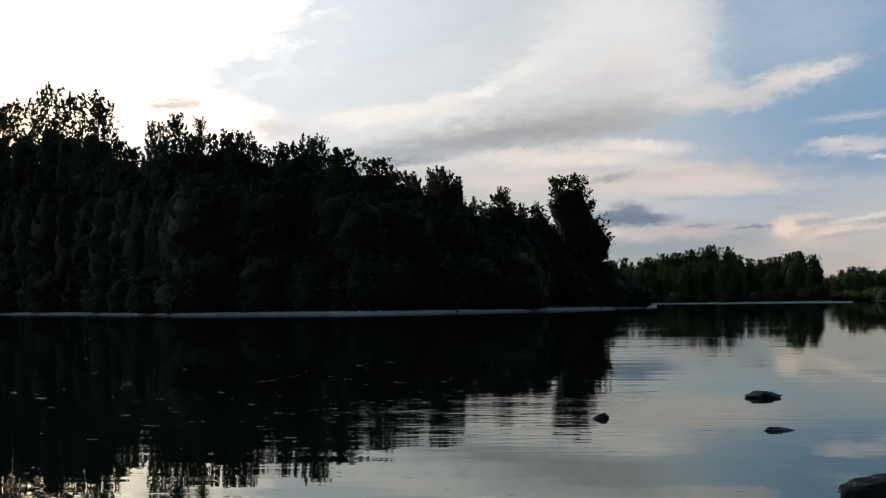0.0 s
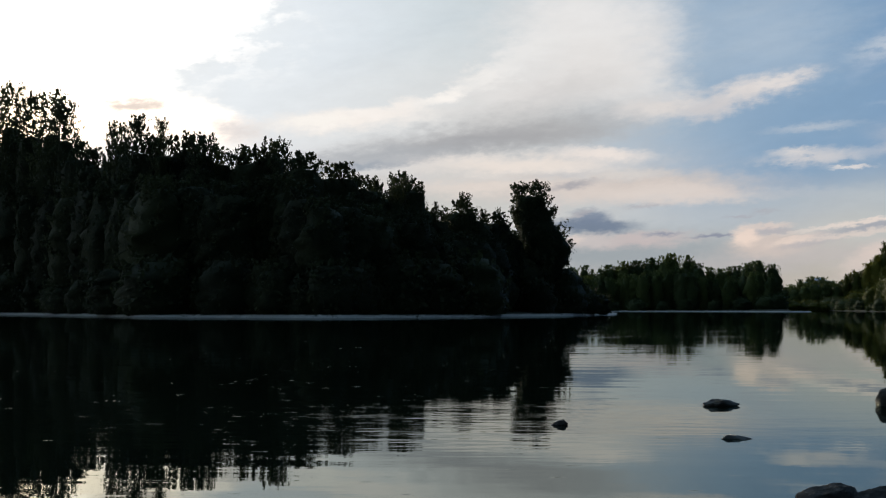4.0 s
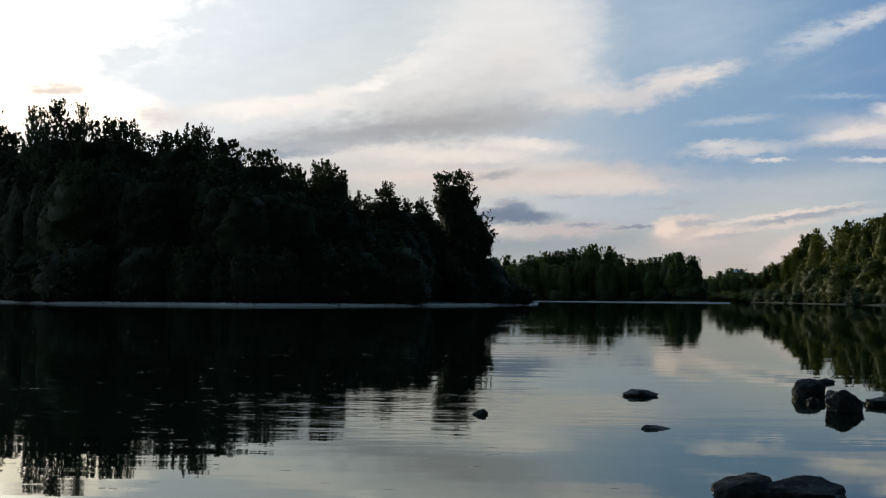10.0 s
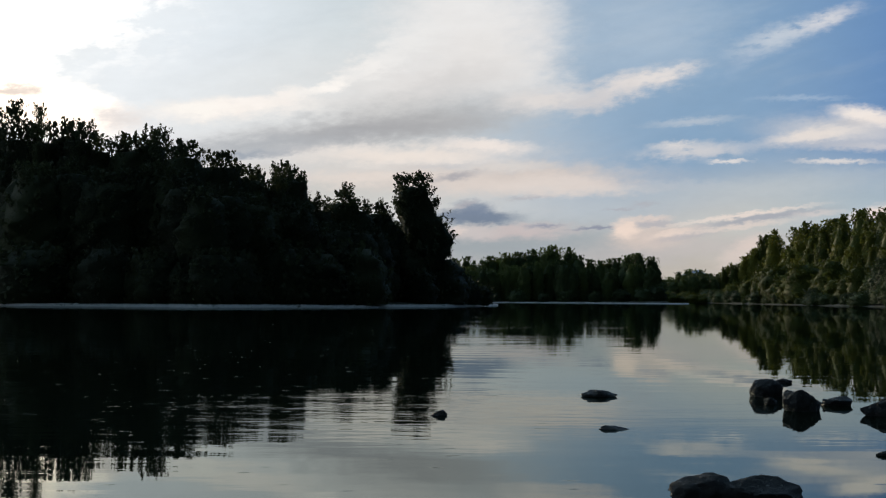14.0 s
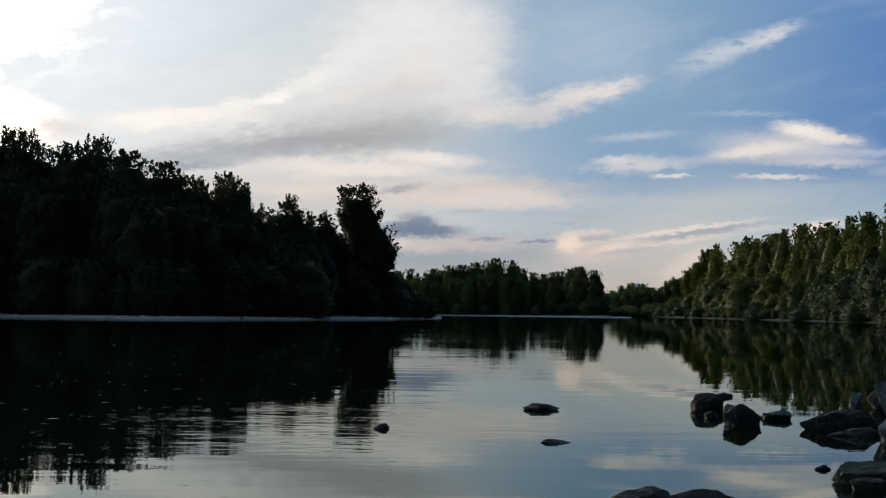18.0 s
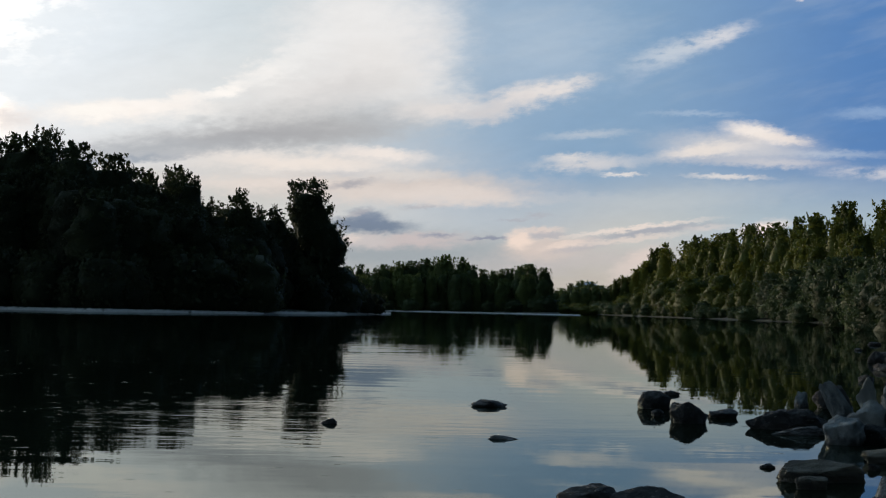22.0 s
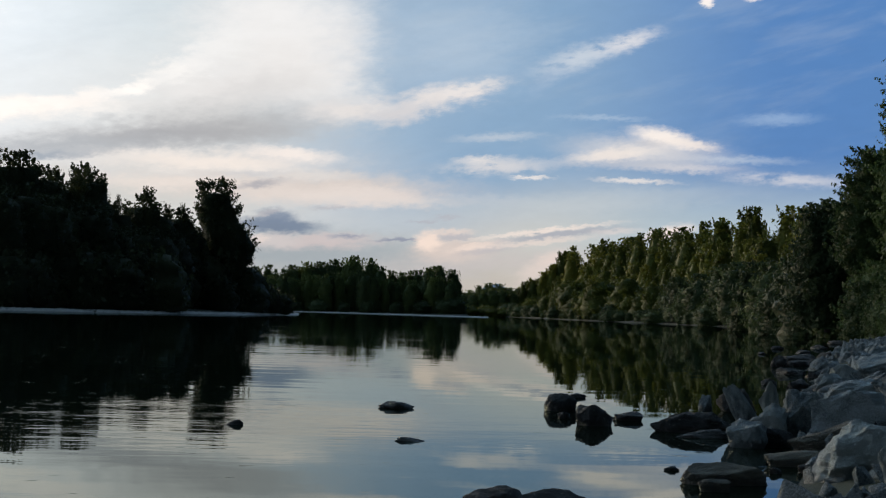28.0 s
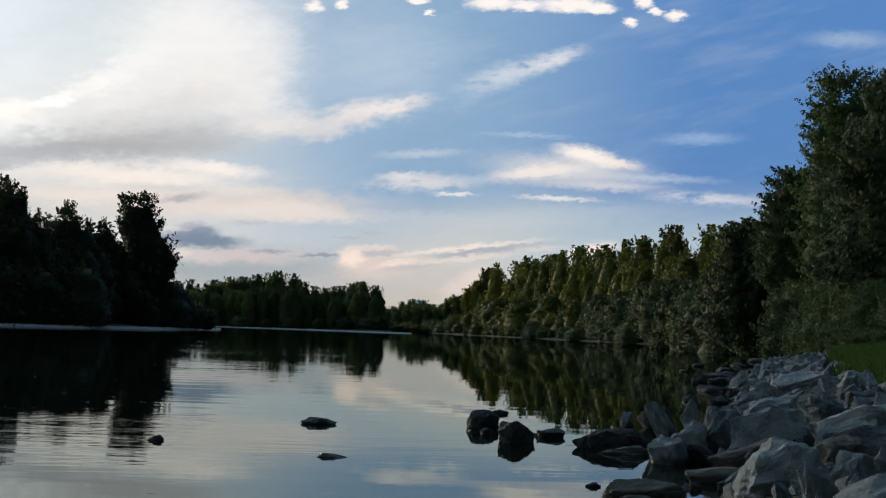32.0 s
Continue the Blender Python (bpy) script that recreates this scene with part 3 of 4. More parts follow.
def disc(name, rings, spokes, height, mat):
    verts = [(0, 0, height(0.0, 0.0))]
    for d in rings:
        verts += [(d * math.sin(a), d * math.cos(a), height(d * math.sin(a), d * math.cos(a))) for a in spokes]
    k = len(spokes)
    faces = [(0, 1 + (i + 1) % k, 1 + i) for i in range(k)]
    for r in range(len(rings) - 1):
        for i in range(k):
            a, b = 1 + r * k + i, 1 + r * k + (i + 1) % k
            faces.append((a, b, b + k, a + k))
    return mesh_object(name, verts, faces, mat, smooth=True)


SPOKES = [radians(a) for a in list(np.arange(-180, -30, 6)) + list(np.arange(-30, 30, 0.5)) + list(np.arange(30, 180, 6))]
ground = tagged(disc("ground", list(np.geomspace(0.8, 4800, 150)), SPOKES, land, SOIL), "dark earth and grass of the river valley", "ground", kind="structure")
water = tagged(disc("water", [1, 10, 100, 1000, 4700], [radians(a) for a in range(-180, 180, 6)], lambda x, y: 0.0, WATER),
               "calm dark river water mirroring the evening sky", "water", kind="structure")

# hills on the horizon, their blue haze painted on
verts, faces = [], []
for i in range(61):
    az = 4.0 + i * 0.11
    el = 0.1 + 0.66 * math.exp(-((az - 7.6) / 1.5) ** 2) + 0.26 * math.exp(-((az - 7.55) / 0.5) ** 2) + 0.12 * math.exp(-((az - 8.3) / 0.4) ** 2) + 0.07 * noise.noise((az * 2.5, 0, 0))
    a, b = place(az, 4300, 4300 * math.tan(radians(el))), place(az, 4550, -5)
    verts += [tuple(place(az, 4150, -5)), tuple(a), tuple(b)]
    if i:
        j = 3 * i
        faces += [(j - 3, j, j + 1, j - 2), (j - 2, j + 1, j + 2, j - 1)]
tagged(mesh_object("backdrop", verts, faces, HILL, smooth=True), "mountain ridge far down the valley, blue haze put into its colour and glow", "mountain", kind="structure")


def gravel_bar(name, azimuths, shore, reach, top, label, seed):
    """A low bar of gravel along the far water's edge."""
    rng = random.Random(seed)
    across = 14
    verts, faces = [], []
    for i, az in enumerate(azimuths):
        d0 = shore(az) + 0.9 * noise.noise((az * 3.1, seed, 0)) - 1.5
        for j in range(across):
            f = j / (across - 1)
            z = -0.12 + top * (1 - (1 - f) ** 2) + (0.0 if j == 0 else 0.12 * f * noise.noise((az * 9, f * 6, seed)) + rng.uniform(-0.08, 0.12))
            verts.append(tuple(place(az, d0 + reach * f, z)))
        if i:
            for j in range(across - 1):
                a, b = (i - 1) * across + j, i * across + j
                faces.append((a, b, b + 1, a + 1))
    return tagged(mesh_object(name, verts, faces, GRAVEL), label, "gravel bar", kind="structure")


gravel_bar("gravel_bar_1", list(np.arange(-30, 0.9, 0.05)), lambda az: between(az, FAR_SHORE[:9] + [(0.9, 330)]), 12, 0.5, "pale grey gravel bar along the wooded far bank", 3)
gravel_bar("gravel_bar_2", list(np.arange(0.2, 7.4, 0.03)), lambda az: between(az, [(0, 530), (2, 520), (4.7, 512), (6.5, 500), (7.4, 505)]), 14, 0.4,
           "pale gravel spit below the wooded island", 5)


# ---- boulders ----
def boulder_mesh(name, seed, points, mat, blunt=0.05, rough=0.05, fine=2, taper=0.0, boxy=0.85):
    """A broken rock: the hull of a few points, its edges blunted, its faces roughened."""
    rng = np.random.default_rng(seed)
    bm = bmesh.new()
    d = rng.normal(size=(points, 3))
    d /= np.linalg.norm(d, axis=1)[:, None]
    d = np.sign(d) * np.abs(d) ** boxy * rng.uniform(0.8, 1.0, (points, 1))
    if taper:
        d[:, 1:] *= (1 - taper + taper * np.clip(0.5 * d[:, 0] + 0.55, 0, 1) ** 0.7)[:, None]
    for c in d:
        bm.verts.new(c)
    bmesh.ops.convex_hull(bm, input=bm.verts)
    bmesh.ops.delete(bm, geom=[v for v in bm.verts if not v.link_faces], context="VERTS")
    bmesh.ops.dissolve_limit(bm, angle_limit=radians(14), verts=bm.verts, edges=bm.edges)
    bmesh.ops.bevel(bm, geom=bm.edges[:] + bm.verts[:], offset=blunt, segments=2 if blunt > 0.08 else 1, profile=0.5, affect="EDGES", clamp_overlap=True)
    bmesh.ops.triangulate(bm, faces=bm.faces)
    if fine:
        bmesh.ops.subdivide_edges(bm, edges=[e for e in bm.edges if e.calc_length() > 0.22], cuts=fine, use_grid_fill=True)
        bmesh.ops.triangulate(bm, faces=bm.faces)
        bmesh.ops.subdivide_edges(bm, edges=[e for e in bm.edges if e.calc_length() > 0.16], cuts=1, use_grid_fill=True)
        bmesh.ops.triangulate(bm, faces=bm.faces)
    off = Vector(rng.uniform(-50, 50, 3))
    for v in bm.verts:
        c = v.co.copy()
        k = rough * (1.3 * noise.fractal(c * 1.5 + off, 1.0, 2.1, 4) - 1.1 * abs(noise.noise(c * 3.1 + off)) + 0.35 * noise.noise(c * 9 + off))
        v.co = c * (1 + k)
    co = np.array([v.co for v in bm.verts])
    lo, hi = co.min(0), co.max(0)
    for v in bm.verts:
        v.co = Vector([(v.co[i] - (lo[i] + hi[i]) / 2) / (hi[i] - lo[i]) for i in range(3)])
    bmesh.ops.recalc_face_normals(bm, faces=bm.faces)
    me = bpy.data.meshes.new(name)
    bm.to_mesh(me)
    bm.free()
    me.shade_smooth()
    me.set_sharp_from_angle(angle=radians(24 if blunt > 0.08 else 11))
    me.materials.append(mat)
    return me


SHAPES = [boulder_mesh("boulder", 11 + i, 15 + i % 6, BANK_STONE, 0.025, 0.13, 3) for i in range(12)]
WET_SHAPES = [boulder_mesh("wet_boulder", 41 + i, 26 + i % 4, WET_STONE, 0.09, 0.12, 3, boxy=0.9) for i in range(8)]
PALE_SHAPES = [boulder_mesh("pale_boulder", 151 + i, 16 + i % 4, PALE_STONE, 0.025, 0.15, 3) for i in range(4)]
BROWN_SHAPES = [boulder_mesh("brown_slab", 161 + i, 34 + i, BROWN_STONE, 0.1, 0.09, 3, boxy=0.55) for i in range(4)]
SPEAR_SHAPES = [boulder_mesh("pointed_boulder", 191 + i, 26, WET_STONE, 0.05, 0.16, 3, 0.7) for i in range(2)]
FAR_SHAPES = [boulder_mesh("small_boulder", 71 + i, 10 + i % 5, FAR_STONE, 0.05, 0.05, 0) for i in range(14)]
LABELS = {"spear": "long dark pointed rock lying in the shallow water", "pale": "large pale dry slab of rock on the bank", "dry": "angular blue-grey boulder lying on the stony bank", "wet": "dark wet boulder standing in the shallow water",
          "far": "grey boulder in the riprap of the bank", "low": "flat dark rock just breaking the water's surface", "brown": "flat brownish slab of rock at the water's edge"}


def boulder(x, y, z, wide, deep, high, turn=0, shape=0, kind="dry", lean=0, tip=0, label=""):
    """z is the height of its foot."""
    meshes = {"spear": SPEAR_SHAPES, "dry": SHAPES, "brown": BROWN_SHAPES, "pale": PALE_SHAPES, "far": FAR_SHAPES}.get(kind, WET_SHAPES)
    ob = new("boulder", meshes[shape % len(meshes)])
    ob.matrix_world = pose(x, y, z + 0.5 * high, lean, tip, turn) @ Matrix.Diagonal((wide, deep, high, 1))
    return tagged(ob, label or LABELS[kind], "rock", "boulders of the bank" if kind in ("dry", "far", "pale") else "rocks in the shallows")


def bank_line(y):
    return between(y, SHORE)



boulder(4.85, 27.43, -0.16, 0.55, 0.47, 0.46, 0, 0, "wet", 0, 0)
boulder(4.56, 25.43, -0.07, 0.23, 0.18, 0.18, 40, 1, "wet", 0, 0)
boulder(5.19, 27.34, -0.07, 0.29, 0.22, 0.19, 70, 2, "wet", 0, 0)
boulder(4.74, 24.01, -0.15, 0.64, 0.48, 0.45, 20, 1, "wet", 0, 14)
boulder(5.56, 25.34, -0.08, 0.50, 0.37, 0.22, 20, 4, "wet", 0, 0)
boulder(6.00, 32.00, -0.11, 0.31, 0.23, 0.20, 0, 5, "low", 0, 0)
boulder(5.98, 23.12, -0.28, 1.18, 0.56, 0.57, 0, 0, "spear", 0, 0)
boulder(5.85, 22.02, -0.14, 0.82, 0.39, 0.26, 0, 1, "spear", 0, 0)
boulder(4.26, 17.19, -0.06, 0.17, 0.10, 0.11, 10, 2, "low", 0, 0)
boulder(4.48, 15.87, -0.11, 0.89, 0.34, 0.32, 4, 0, "brown", 0, 3)
boulder(4.17, 15.16, -0.07, 0.30, 0.14, 0.19, 0, 1, "brown", 0, 0)
boulder(7.62, 28.48, -0.15, 0.31, 0.23, 0.43, 30, 0, "dry", 0, 0)
boulder(8.17, 28.49, -0.20, 0.70, 0.60, 0.61, 10, 6, "wet", 0, 0)
boulder(7.26, 24.71, -0.48, 0.35, 0.33, 1.17, 20, 1, "dry", 0, -38)
boulder(7.87, 25.47, -0.30, 0.36, 0.29, 1.00, 20, 0, "pale", 8, -22)
boulder(7.30, 22.25, -0.18, 0.61, 0.53, 0.88, 20, 7, "dry", 0, -10)
boulder(6.82, 22.17, -0.25, 0.56, 0.42, 0.72, 0, 3, "dry", 0, -6)
boulder(6.03, 20.47, -0.19, 0.52, 0.39, 0.55, -20, 4, "dry", 0, 0)
boulder(6.44, 20.65, -0.13, 0.51, 0.39, 0.38, 15, 7, "wet", 0, 0)
boulder(6.70, 19.47, -0.06, 0.93, 0.43, 0.41, -6, 2, "brown", 0, -14)
boulder(5.91, 17.98, -0.09, 0.81, 0.30, 0.26, 4, 3, "brown", 0, -4)
boulder(7.35, 20.57, -0.03, 1.09, 0.71, 0.77, 15, 5, "dry", -6, -16)
boulder(7.90, 21.09, 0.06, 0.66, 0.50, 0.55, 40, 6, "dry", 0, 6)
boulder(5.76, 15.72, -0.10, 0.92, 0.64, 0.73, 15, 3, "pale", 10, -26)
boulder(5.49, 13.96, 0.05, 0.35, 0.21, 0.53, 15, 2, "pale", 8, -20)
boulder(7.01, 17.30, 0.12, 0.55, 0.42, 0.46, 20, 1, "brown", 0, -12)
boulder(6.29, 15.15, 0.11, 0.47, 0.36, 0.49, -20, 7, "dry", 6, -14)
boulder(6.70, 15.25, 0.17, 0.34, 0.26, 0.46, 0, 3, "pale", 0, 0)
boulder(5.32, 12.58, 0.17, 0.75, 0.55, 0.38, -8, 8, "dry", 0, -16)
boulder(7.79, 18.15, 0.23, 0.94, 0.61, 0.49, -10, 9, "dry", 0, -14)
boulder(8.70, 21.06, 0.17, 1.13, 0.84, 0.63, -15, 0, "pale", 10, -14)
boulder(13.26, 32.32, 0.28, 0.50, 0.38, 0.79, 0, 1, "pale", 0, 0)
boulder(9.37, 23.66, 0.15, 0.95, 0.72, 0.67, 25, 10, "dry", 0, 8)
boulder(10.68, 29.49, -0.02, 1.16, 0.97, 0.59, 0, 11, "dry", 0, -10)
boulder(12.03, 35.08, -0.16, 0.51, 0.35, 0.64, 20, 3, "dry", 0, -20)
boulder(15.39, 44.51, -0.20, 0.65, 0.49, 0.72, 60, 6, "dry", 0, 0)
boulder(15.36, 42.72, -0.06, 0.79, 0.59, 0.58, 0, 2, "wet", 0, 0)
boulder(15.47, 42.34, -0.03, 0.71, 0.54, 0.77, 80, 0, "dry", 0, 10)
boulder(17.29, 45.27, 0.04, 0.95, 0.71, 0.78, 30, 4, "dry", 0, -12)
boulder(15.50, 38.97, 0.13, 0.54, 0.38, 0.70, 30, 2, "pale", 0, -24)
boulder(17.90, 53.05, -0.25, 0.69, 0.52, 0.77, 10, 8, "dry", 0, 0)
boulder(17.81, 56.94, -0.20, 0.60, 0.40, 0.60, 0, 3, "wet", 0, -15)
boulder(20.89, 64.34, -0.34, 1.51, 1.00, 0.69, 0, 4, "low", 0, 0)
boulder(19.29, 59.27, -0.20, 1.04, 0.59, 0.41, 10, 6, "low", 0, 0)
boulder(5.34, 17.05, -0.09, 0.14, 0.09, 0.16, 0, 7, "low", 0, 0)
boulder(5.72, 17.18, -0.06, 0.20, 0.13, 0.16, 0, 5, "wet", 0, 0)
boulder(5.74, 16.70, -0.07, 0.19, 0.13, 0.28, 0, 9, "dry", 0, 0)
boulder(7.39, 19.63, 0.08, 0.09, 0.07, 0.34, 0, 1, "wet", 0, 0)
boulder(12.27, 37.73, -0.15, 0.57, 0.43, 0.43, 30, 4, "wet", 0, 0)
boulder(12.44, 40.55, -0.17, 0.46, 0.35, 0.34, 30, 1, "low", 0, 0)
boulder(1.88, 13.26, -0.12, 0.60, 0.46, 0.33, 0, 6, "wet", 0, 0)
boulder(2.32, 13.17, -0.12, 0.71, 0.53, 0.33, 15, 3, "wet", 0, 4)
boulder(2.08, 27.10, -0.11, 0.59, 0.39, 0.22, 180, 0, "spear", 0, 0)
boulder(1.76, 20.36, -0.06, 0.41, 0.23, 0.11, 180, 1, "spear", 0, 0)
boulder(-0.46, 22.46, -0.08, 0.27, 0.15, 0.15, 0, 1, "spear", 0, -8)
boulder(15.22, 40.14, 0.05, 1.37, 1.09, 0.79, 0, 4, "dry", 0, -10)
boulder(14.41, 40.35, -0.11, 0.84, 0.67, 0.69, 0, 9, "dry", 0, 0)
boulder(13.24, 38.34, -0.15, 0.72, 0.57, 0.57, 0, 11, "dry", 0, 0)
boulder(14.56, 34.79, 0.30, 1.01, 0.80, 0.74, 0, 3, "pale", 0, 0)
boulder(14.20, 35.48, 0.19, 0.50, 0.30, 0.75, 0, 2, "dry", 0, -15)
boulder(28.86, 92.75, -0.18, 0.76, 0.61, 0.38, 0, 0, "low", 0, 0)
boulder(21.48, 67.55, -0.15, 0.76, 0.60, 0.32, 37, 1, "low", 0, 0)
boulder(26.81, 81.90, -0.19, 1.04, 0.83, 0.39, 74, 2, "low", 0, 0)
boulder(33.02, 97.61, -0.22, 1.25, 0.99, 0.47, 111, 3, "low", 0, 0)
boulder(15.69, 49.00, -0.19, 0.95, 0.76, 0.40, 148, 4, "low", 0, 0)
boulder(19.97, 59.92, -0.21, 0.99, 0.79, 0.45, 185, 5, "low", 0, 0)
boulder(24.74, 72.07, -0.26, 1.08, 0.86, 0.54, 222, 6, "low", 0, 0)
boulder(23.28, 77.23, -0.10, 0.46, 0.37, 0.21, 259, 7, "low", 0, 0)
boulder(42.39, 121.15, -0.28, 1.73, 1.38, 0.58, 296, 8, "low", 0, 0)
boulder(15.57, 46.48, -0.18, 0.49, 0.39, 0.38, 333, 9, "low", 0, 0)
# riprap along the bank, smaller stones far off
rng = random.Random(21)
laid = 0
y = 12.0
while y < 125 and laid < 290:
    size = rng.uniform(0.34, 0.64) * (1.0 if y < 60 else 1.3)
    first, last = (2.9, 5.4) if y < 29 else (0.1, 4.6)
    for s in np.arange(first, last, size * 1.15):
        x = bank_line(y) + s + rng.uniform(-0.3, 0.3)
        yy = y + rng.uniform(-0.4, 0.4)
        k = size * rng.uniform(0.55, 1.25)
        boulder(x, yy, land(x, yy) - 0.34 * k, k * 1.15, k * rng.uniform(0.7, 1.0), k * rng.uniform(0.6, 1.0), rng.uniform(0, 360), rng.randrange(14), "far", rng.uniform(-28, 28), rng.uniform(-28, 28))
        laid += 1
    y += size * (0.95 + y * 0.03)
# rubble between the boulders
rng = np.random.default_rng(33)
chips = [boulder_mesh("stone", 120 + i, 9, BANK_STONE, 0.05, 0.04, 0) for i in range(5)]
chips = [(np.array([v.co for v in m.vertices]), [tuple(f.vertices) for f in m.polygons]) for m in chips]
verts, faces, count = [], [], 0
while count < 1900:
    y = 11 + 120 * rng.uniform() ** 1.6
    s = rng.uniform(-0.3, 6.5) if y > 26 else rng.uniform(0.2, 6.0)
    x = bank_line(y) + s * 1.1
    k = rng.uniform(0.14, 0.46) * (0.6 + y / 110)
    m = np.array((Euler(rng.uniform(0, 6.28, 3)).to_matrix())) * np.array([k * rng.uniform(0.8, 1.5), k, k * rng.uniform(0.5, 0.9)])
    base = len(verts)
    co, tris = chips[count % 5]
    verts += [tuple(q) for q in co @ m.T + np.array([x, y, land(x, y) + 0.1 * k])]
    faces += [tuple(base + i for i in f) for f in tris]
    count += 1
tagged(mesh_object("rubble", verts, faces, BANK_STONE), "loose grey stones between the boulders of the bank", "stones", kind="stuff")


# ---- trees ----
def tube(verts, faces, path, radii, sides=7):
    base = len(verts)
    for i, (p, r) in enumerate(zip(path, radii)):
        along = (Vector(path[min(i + 1, len(path) - 1)]) - Vector(path[max(i - 1, 0)])).normalized()
        a = along.orthogonal().normalized()
        b = along.cross(a)
        for k in range(sides):
            t = 2 * math.pi * k / sides
            verts.append(tuple(Vector(p) + r * (math.cos(t) * a + math.sin(t) * b)))
    for i in range(len(path) - 1):
        for k in range(sides):
            u, v = base + i * sides + k, base + i * sides + (k + 1) % sides
            faces.append((u, v, v + sides, u + sides))


def leaf_quads(rng, at, nrm, size):
    """One small diamond for each place, lying across its normal."""
    k = len(at)
    nrm = nrm / np.linalg.norm(nrm, axis=1)[:, None]
    a = np.cross(nrm, rng.normal(size=(k, 3)))
    a /= np.linalg.norm(a, axis=1)[:, None]
    b = np.cross(nrm, a)
    s = size * rng.uniform(0.5, 1.4, k)[:, None]
    return np.stack([at - a * s, at + b * s * 0.55, at + a * s, at - b * s * 0.55], axis=1).reshape(-1, 3)


def crown_mesh(name, rng, profile, height, wide, mat, leaves=1200, size=0.25, body=0.8, sprigs=120, per=16, rise=0.75, long=(0.05, 0.1), thick=0.3, bulge=0.35, tall=1.0, grid=(18, 20)):
    """A dense billowing body of foliage, leaves all over it, and pointed sprigs that stand out of it.
    profile: (share of the height, share of the half width[, sideways shift])."""
    hs, ws, shift = [p[0] for p in profile], [p[1] for p in profile], [p[2] if len(p) > 2 else 0.0 for p in profile]
    off, lump = Vector(rng.uniform(-90, 90, 3)), 5.0 / wide

    def shell(f, t, share):
        r = 0.5 * wide * np.interp(f, hs, ws)
        p = Vector((math.cos(t) * r, math.sin(t) * r, f * height))
        q = Vector((p[0] * lump, p[1] * lump, p[2] * lump / tall))
        k = share * (1 - bulge * 0.5 + bulge * (1.2 * abs(noise.noise(q * 1.0 + off)) + 0.7 * abs(noise.noise(q * 2.3 + off)) + 0.3 * noise.noise(q * 5 + off)))
        return p[0] * k + 0.5 * wide * np.interp(f, hs, shift), p[1] * k, p[2]

    nt, nf = grid
    lift = 0.62 + 0.36 * body
    solid = []
    for j in range(nf):
        f = hs[0] + (hs[-1] - hs[0]) * (j / (nf - 1)) * lift
        solid += [shell(f, 2 * math.pi * i / nt, body) for i in range(nt)]
    top = np.mean(np.array(solid[-nt:]), axis=0)
    solid.append((top[0], top[1], top[2] + 0.02 * height))
    # leaves over the body
    pick = rng.uniform(size=(4 * leaves, 2))
    f = hs[0] + (hs[-1] - hs[0]) * pick[:, 0]
    f = f[rng.uniform(size=len(f)) < np.interp(f, hs, ws) / max(ws) + 0.12][:leaves]
    t = rng.uniform(0, 2 * math.pi, len(f))
    at = np.array([shell(a, b, c) for a, b, c in zip(f, t, rng.uniform(0.97 * body, 0.5 + 0.5 * body, len(f)))])
    out = np.stack([np.cos(t), np.sin(t), np.full(len(t), 0.35)], axis=1)
    leaf = leaf_quads(rng, at + rng.normal(scale=0.1, size=at.shape), out + 0.4 * rng.normal(size=at.shape), size)
    # tufts: flame-shaped clusters of leaves that stand out of the crown
    f = hs[0] + (hs[-1] - hs[0]) * 0.97 * rng.uniform(size=sprigs) ** 0.72
    t = rng.uniform(0, 2 * math.pi, sprigs)
    foot = np.array([shell(a, b, c) for a, b, c in zip(f, t, rng.uniform(0.72, 0.98, sprigs) * (0.4 + 0.55 * body))])
    way = np.stack([np.cos(t) * (1 - rise), np.sin(t) * (1 - rise), np.full(sprigs, rise)], axis=1) + rng.normal(scale=0.2, size=(sprigs, 3))
    way /= np.linalg.norm(way, axis=1)[:, None]
    reach = height * rng.uniform(*long, sprigs)
    reach = np.minimum(reach, np.maximum((1.02 * height - foot[:, 2]) / np.maximum(way[:, 2], 0.3), 0.03 * height))
    s = rng.uniform(-0.15, 1.0, size=(sprigs, per))
    spread = thick * reach[:, None] * np.sqrt(np.clip(1.0 - s, 0.03, 1.0))
    d = rng.normal(size=(sprigs, per, 3))
    d /= np.linalg.norm(d, axis=2)[..., None]
    at = foot[:, None] + way[:, None] * (s * reach[:, None])[..., None] + d * (spread * rng.uniform(0.5, 1.1, (sprigs, per)))[..., None]
    out = np.stack([np.cos(t), np.sin(t), np.full(sprigs, 0.3)], axis=1)
    leaf = np.concatenate([leaf, leaf_quads(rng, at.reshape(-1, 3), (0.8 * d + 0.7 * out[:, None] + 0.25 * rng.normal(size=d.shape)).reshape(-1, 3), size)])
    quads, base = len(leaf) // 4, len(leaf)
    faces = [(base + j * nt + i, base + j * nt + (i + 1) % nt, base + (j + 1) * nt + (i + 1) % nt, base + (j + 1) * nt + i) for j in range(nf - 1) for i in range(nt)]
    cap = [(base + (nf - 1) * nt + i, base + (nf - 1) * nt + (i + 1) % nt, base + nf * nt) for i in range(nt)]
    v = np.concatenate([leaf, np.array(solid)])
    me = bpy.data.meshes.new(name)
    me.vertices.add(len(v))
    me.vertices.foreach_set("co", v.astype(np.float32).ravel())
    loops = np.concatenate([np.arange(4 * quads), np.array(faces).ravel(), np.array(cap).ravel()]).astype(np.int32)
    me.loops.add(len(loops))
    me.loops.foreach_set("vertex_index", loops)
    four = quads + len(faces)
    me.polygons.add(four + len(cap))
    me.polygons.foreach_set("loop_start", np.concatenate([np.arange(0, 4 * four, 4), 4 * four + np.arange(0, 3 * len(cap), 3)]).astype(np.int32))
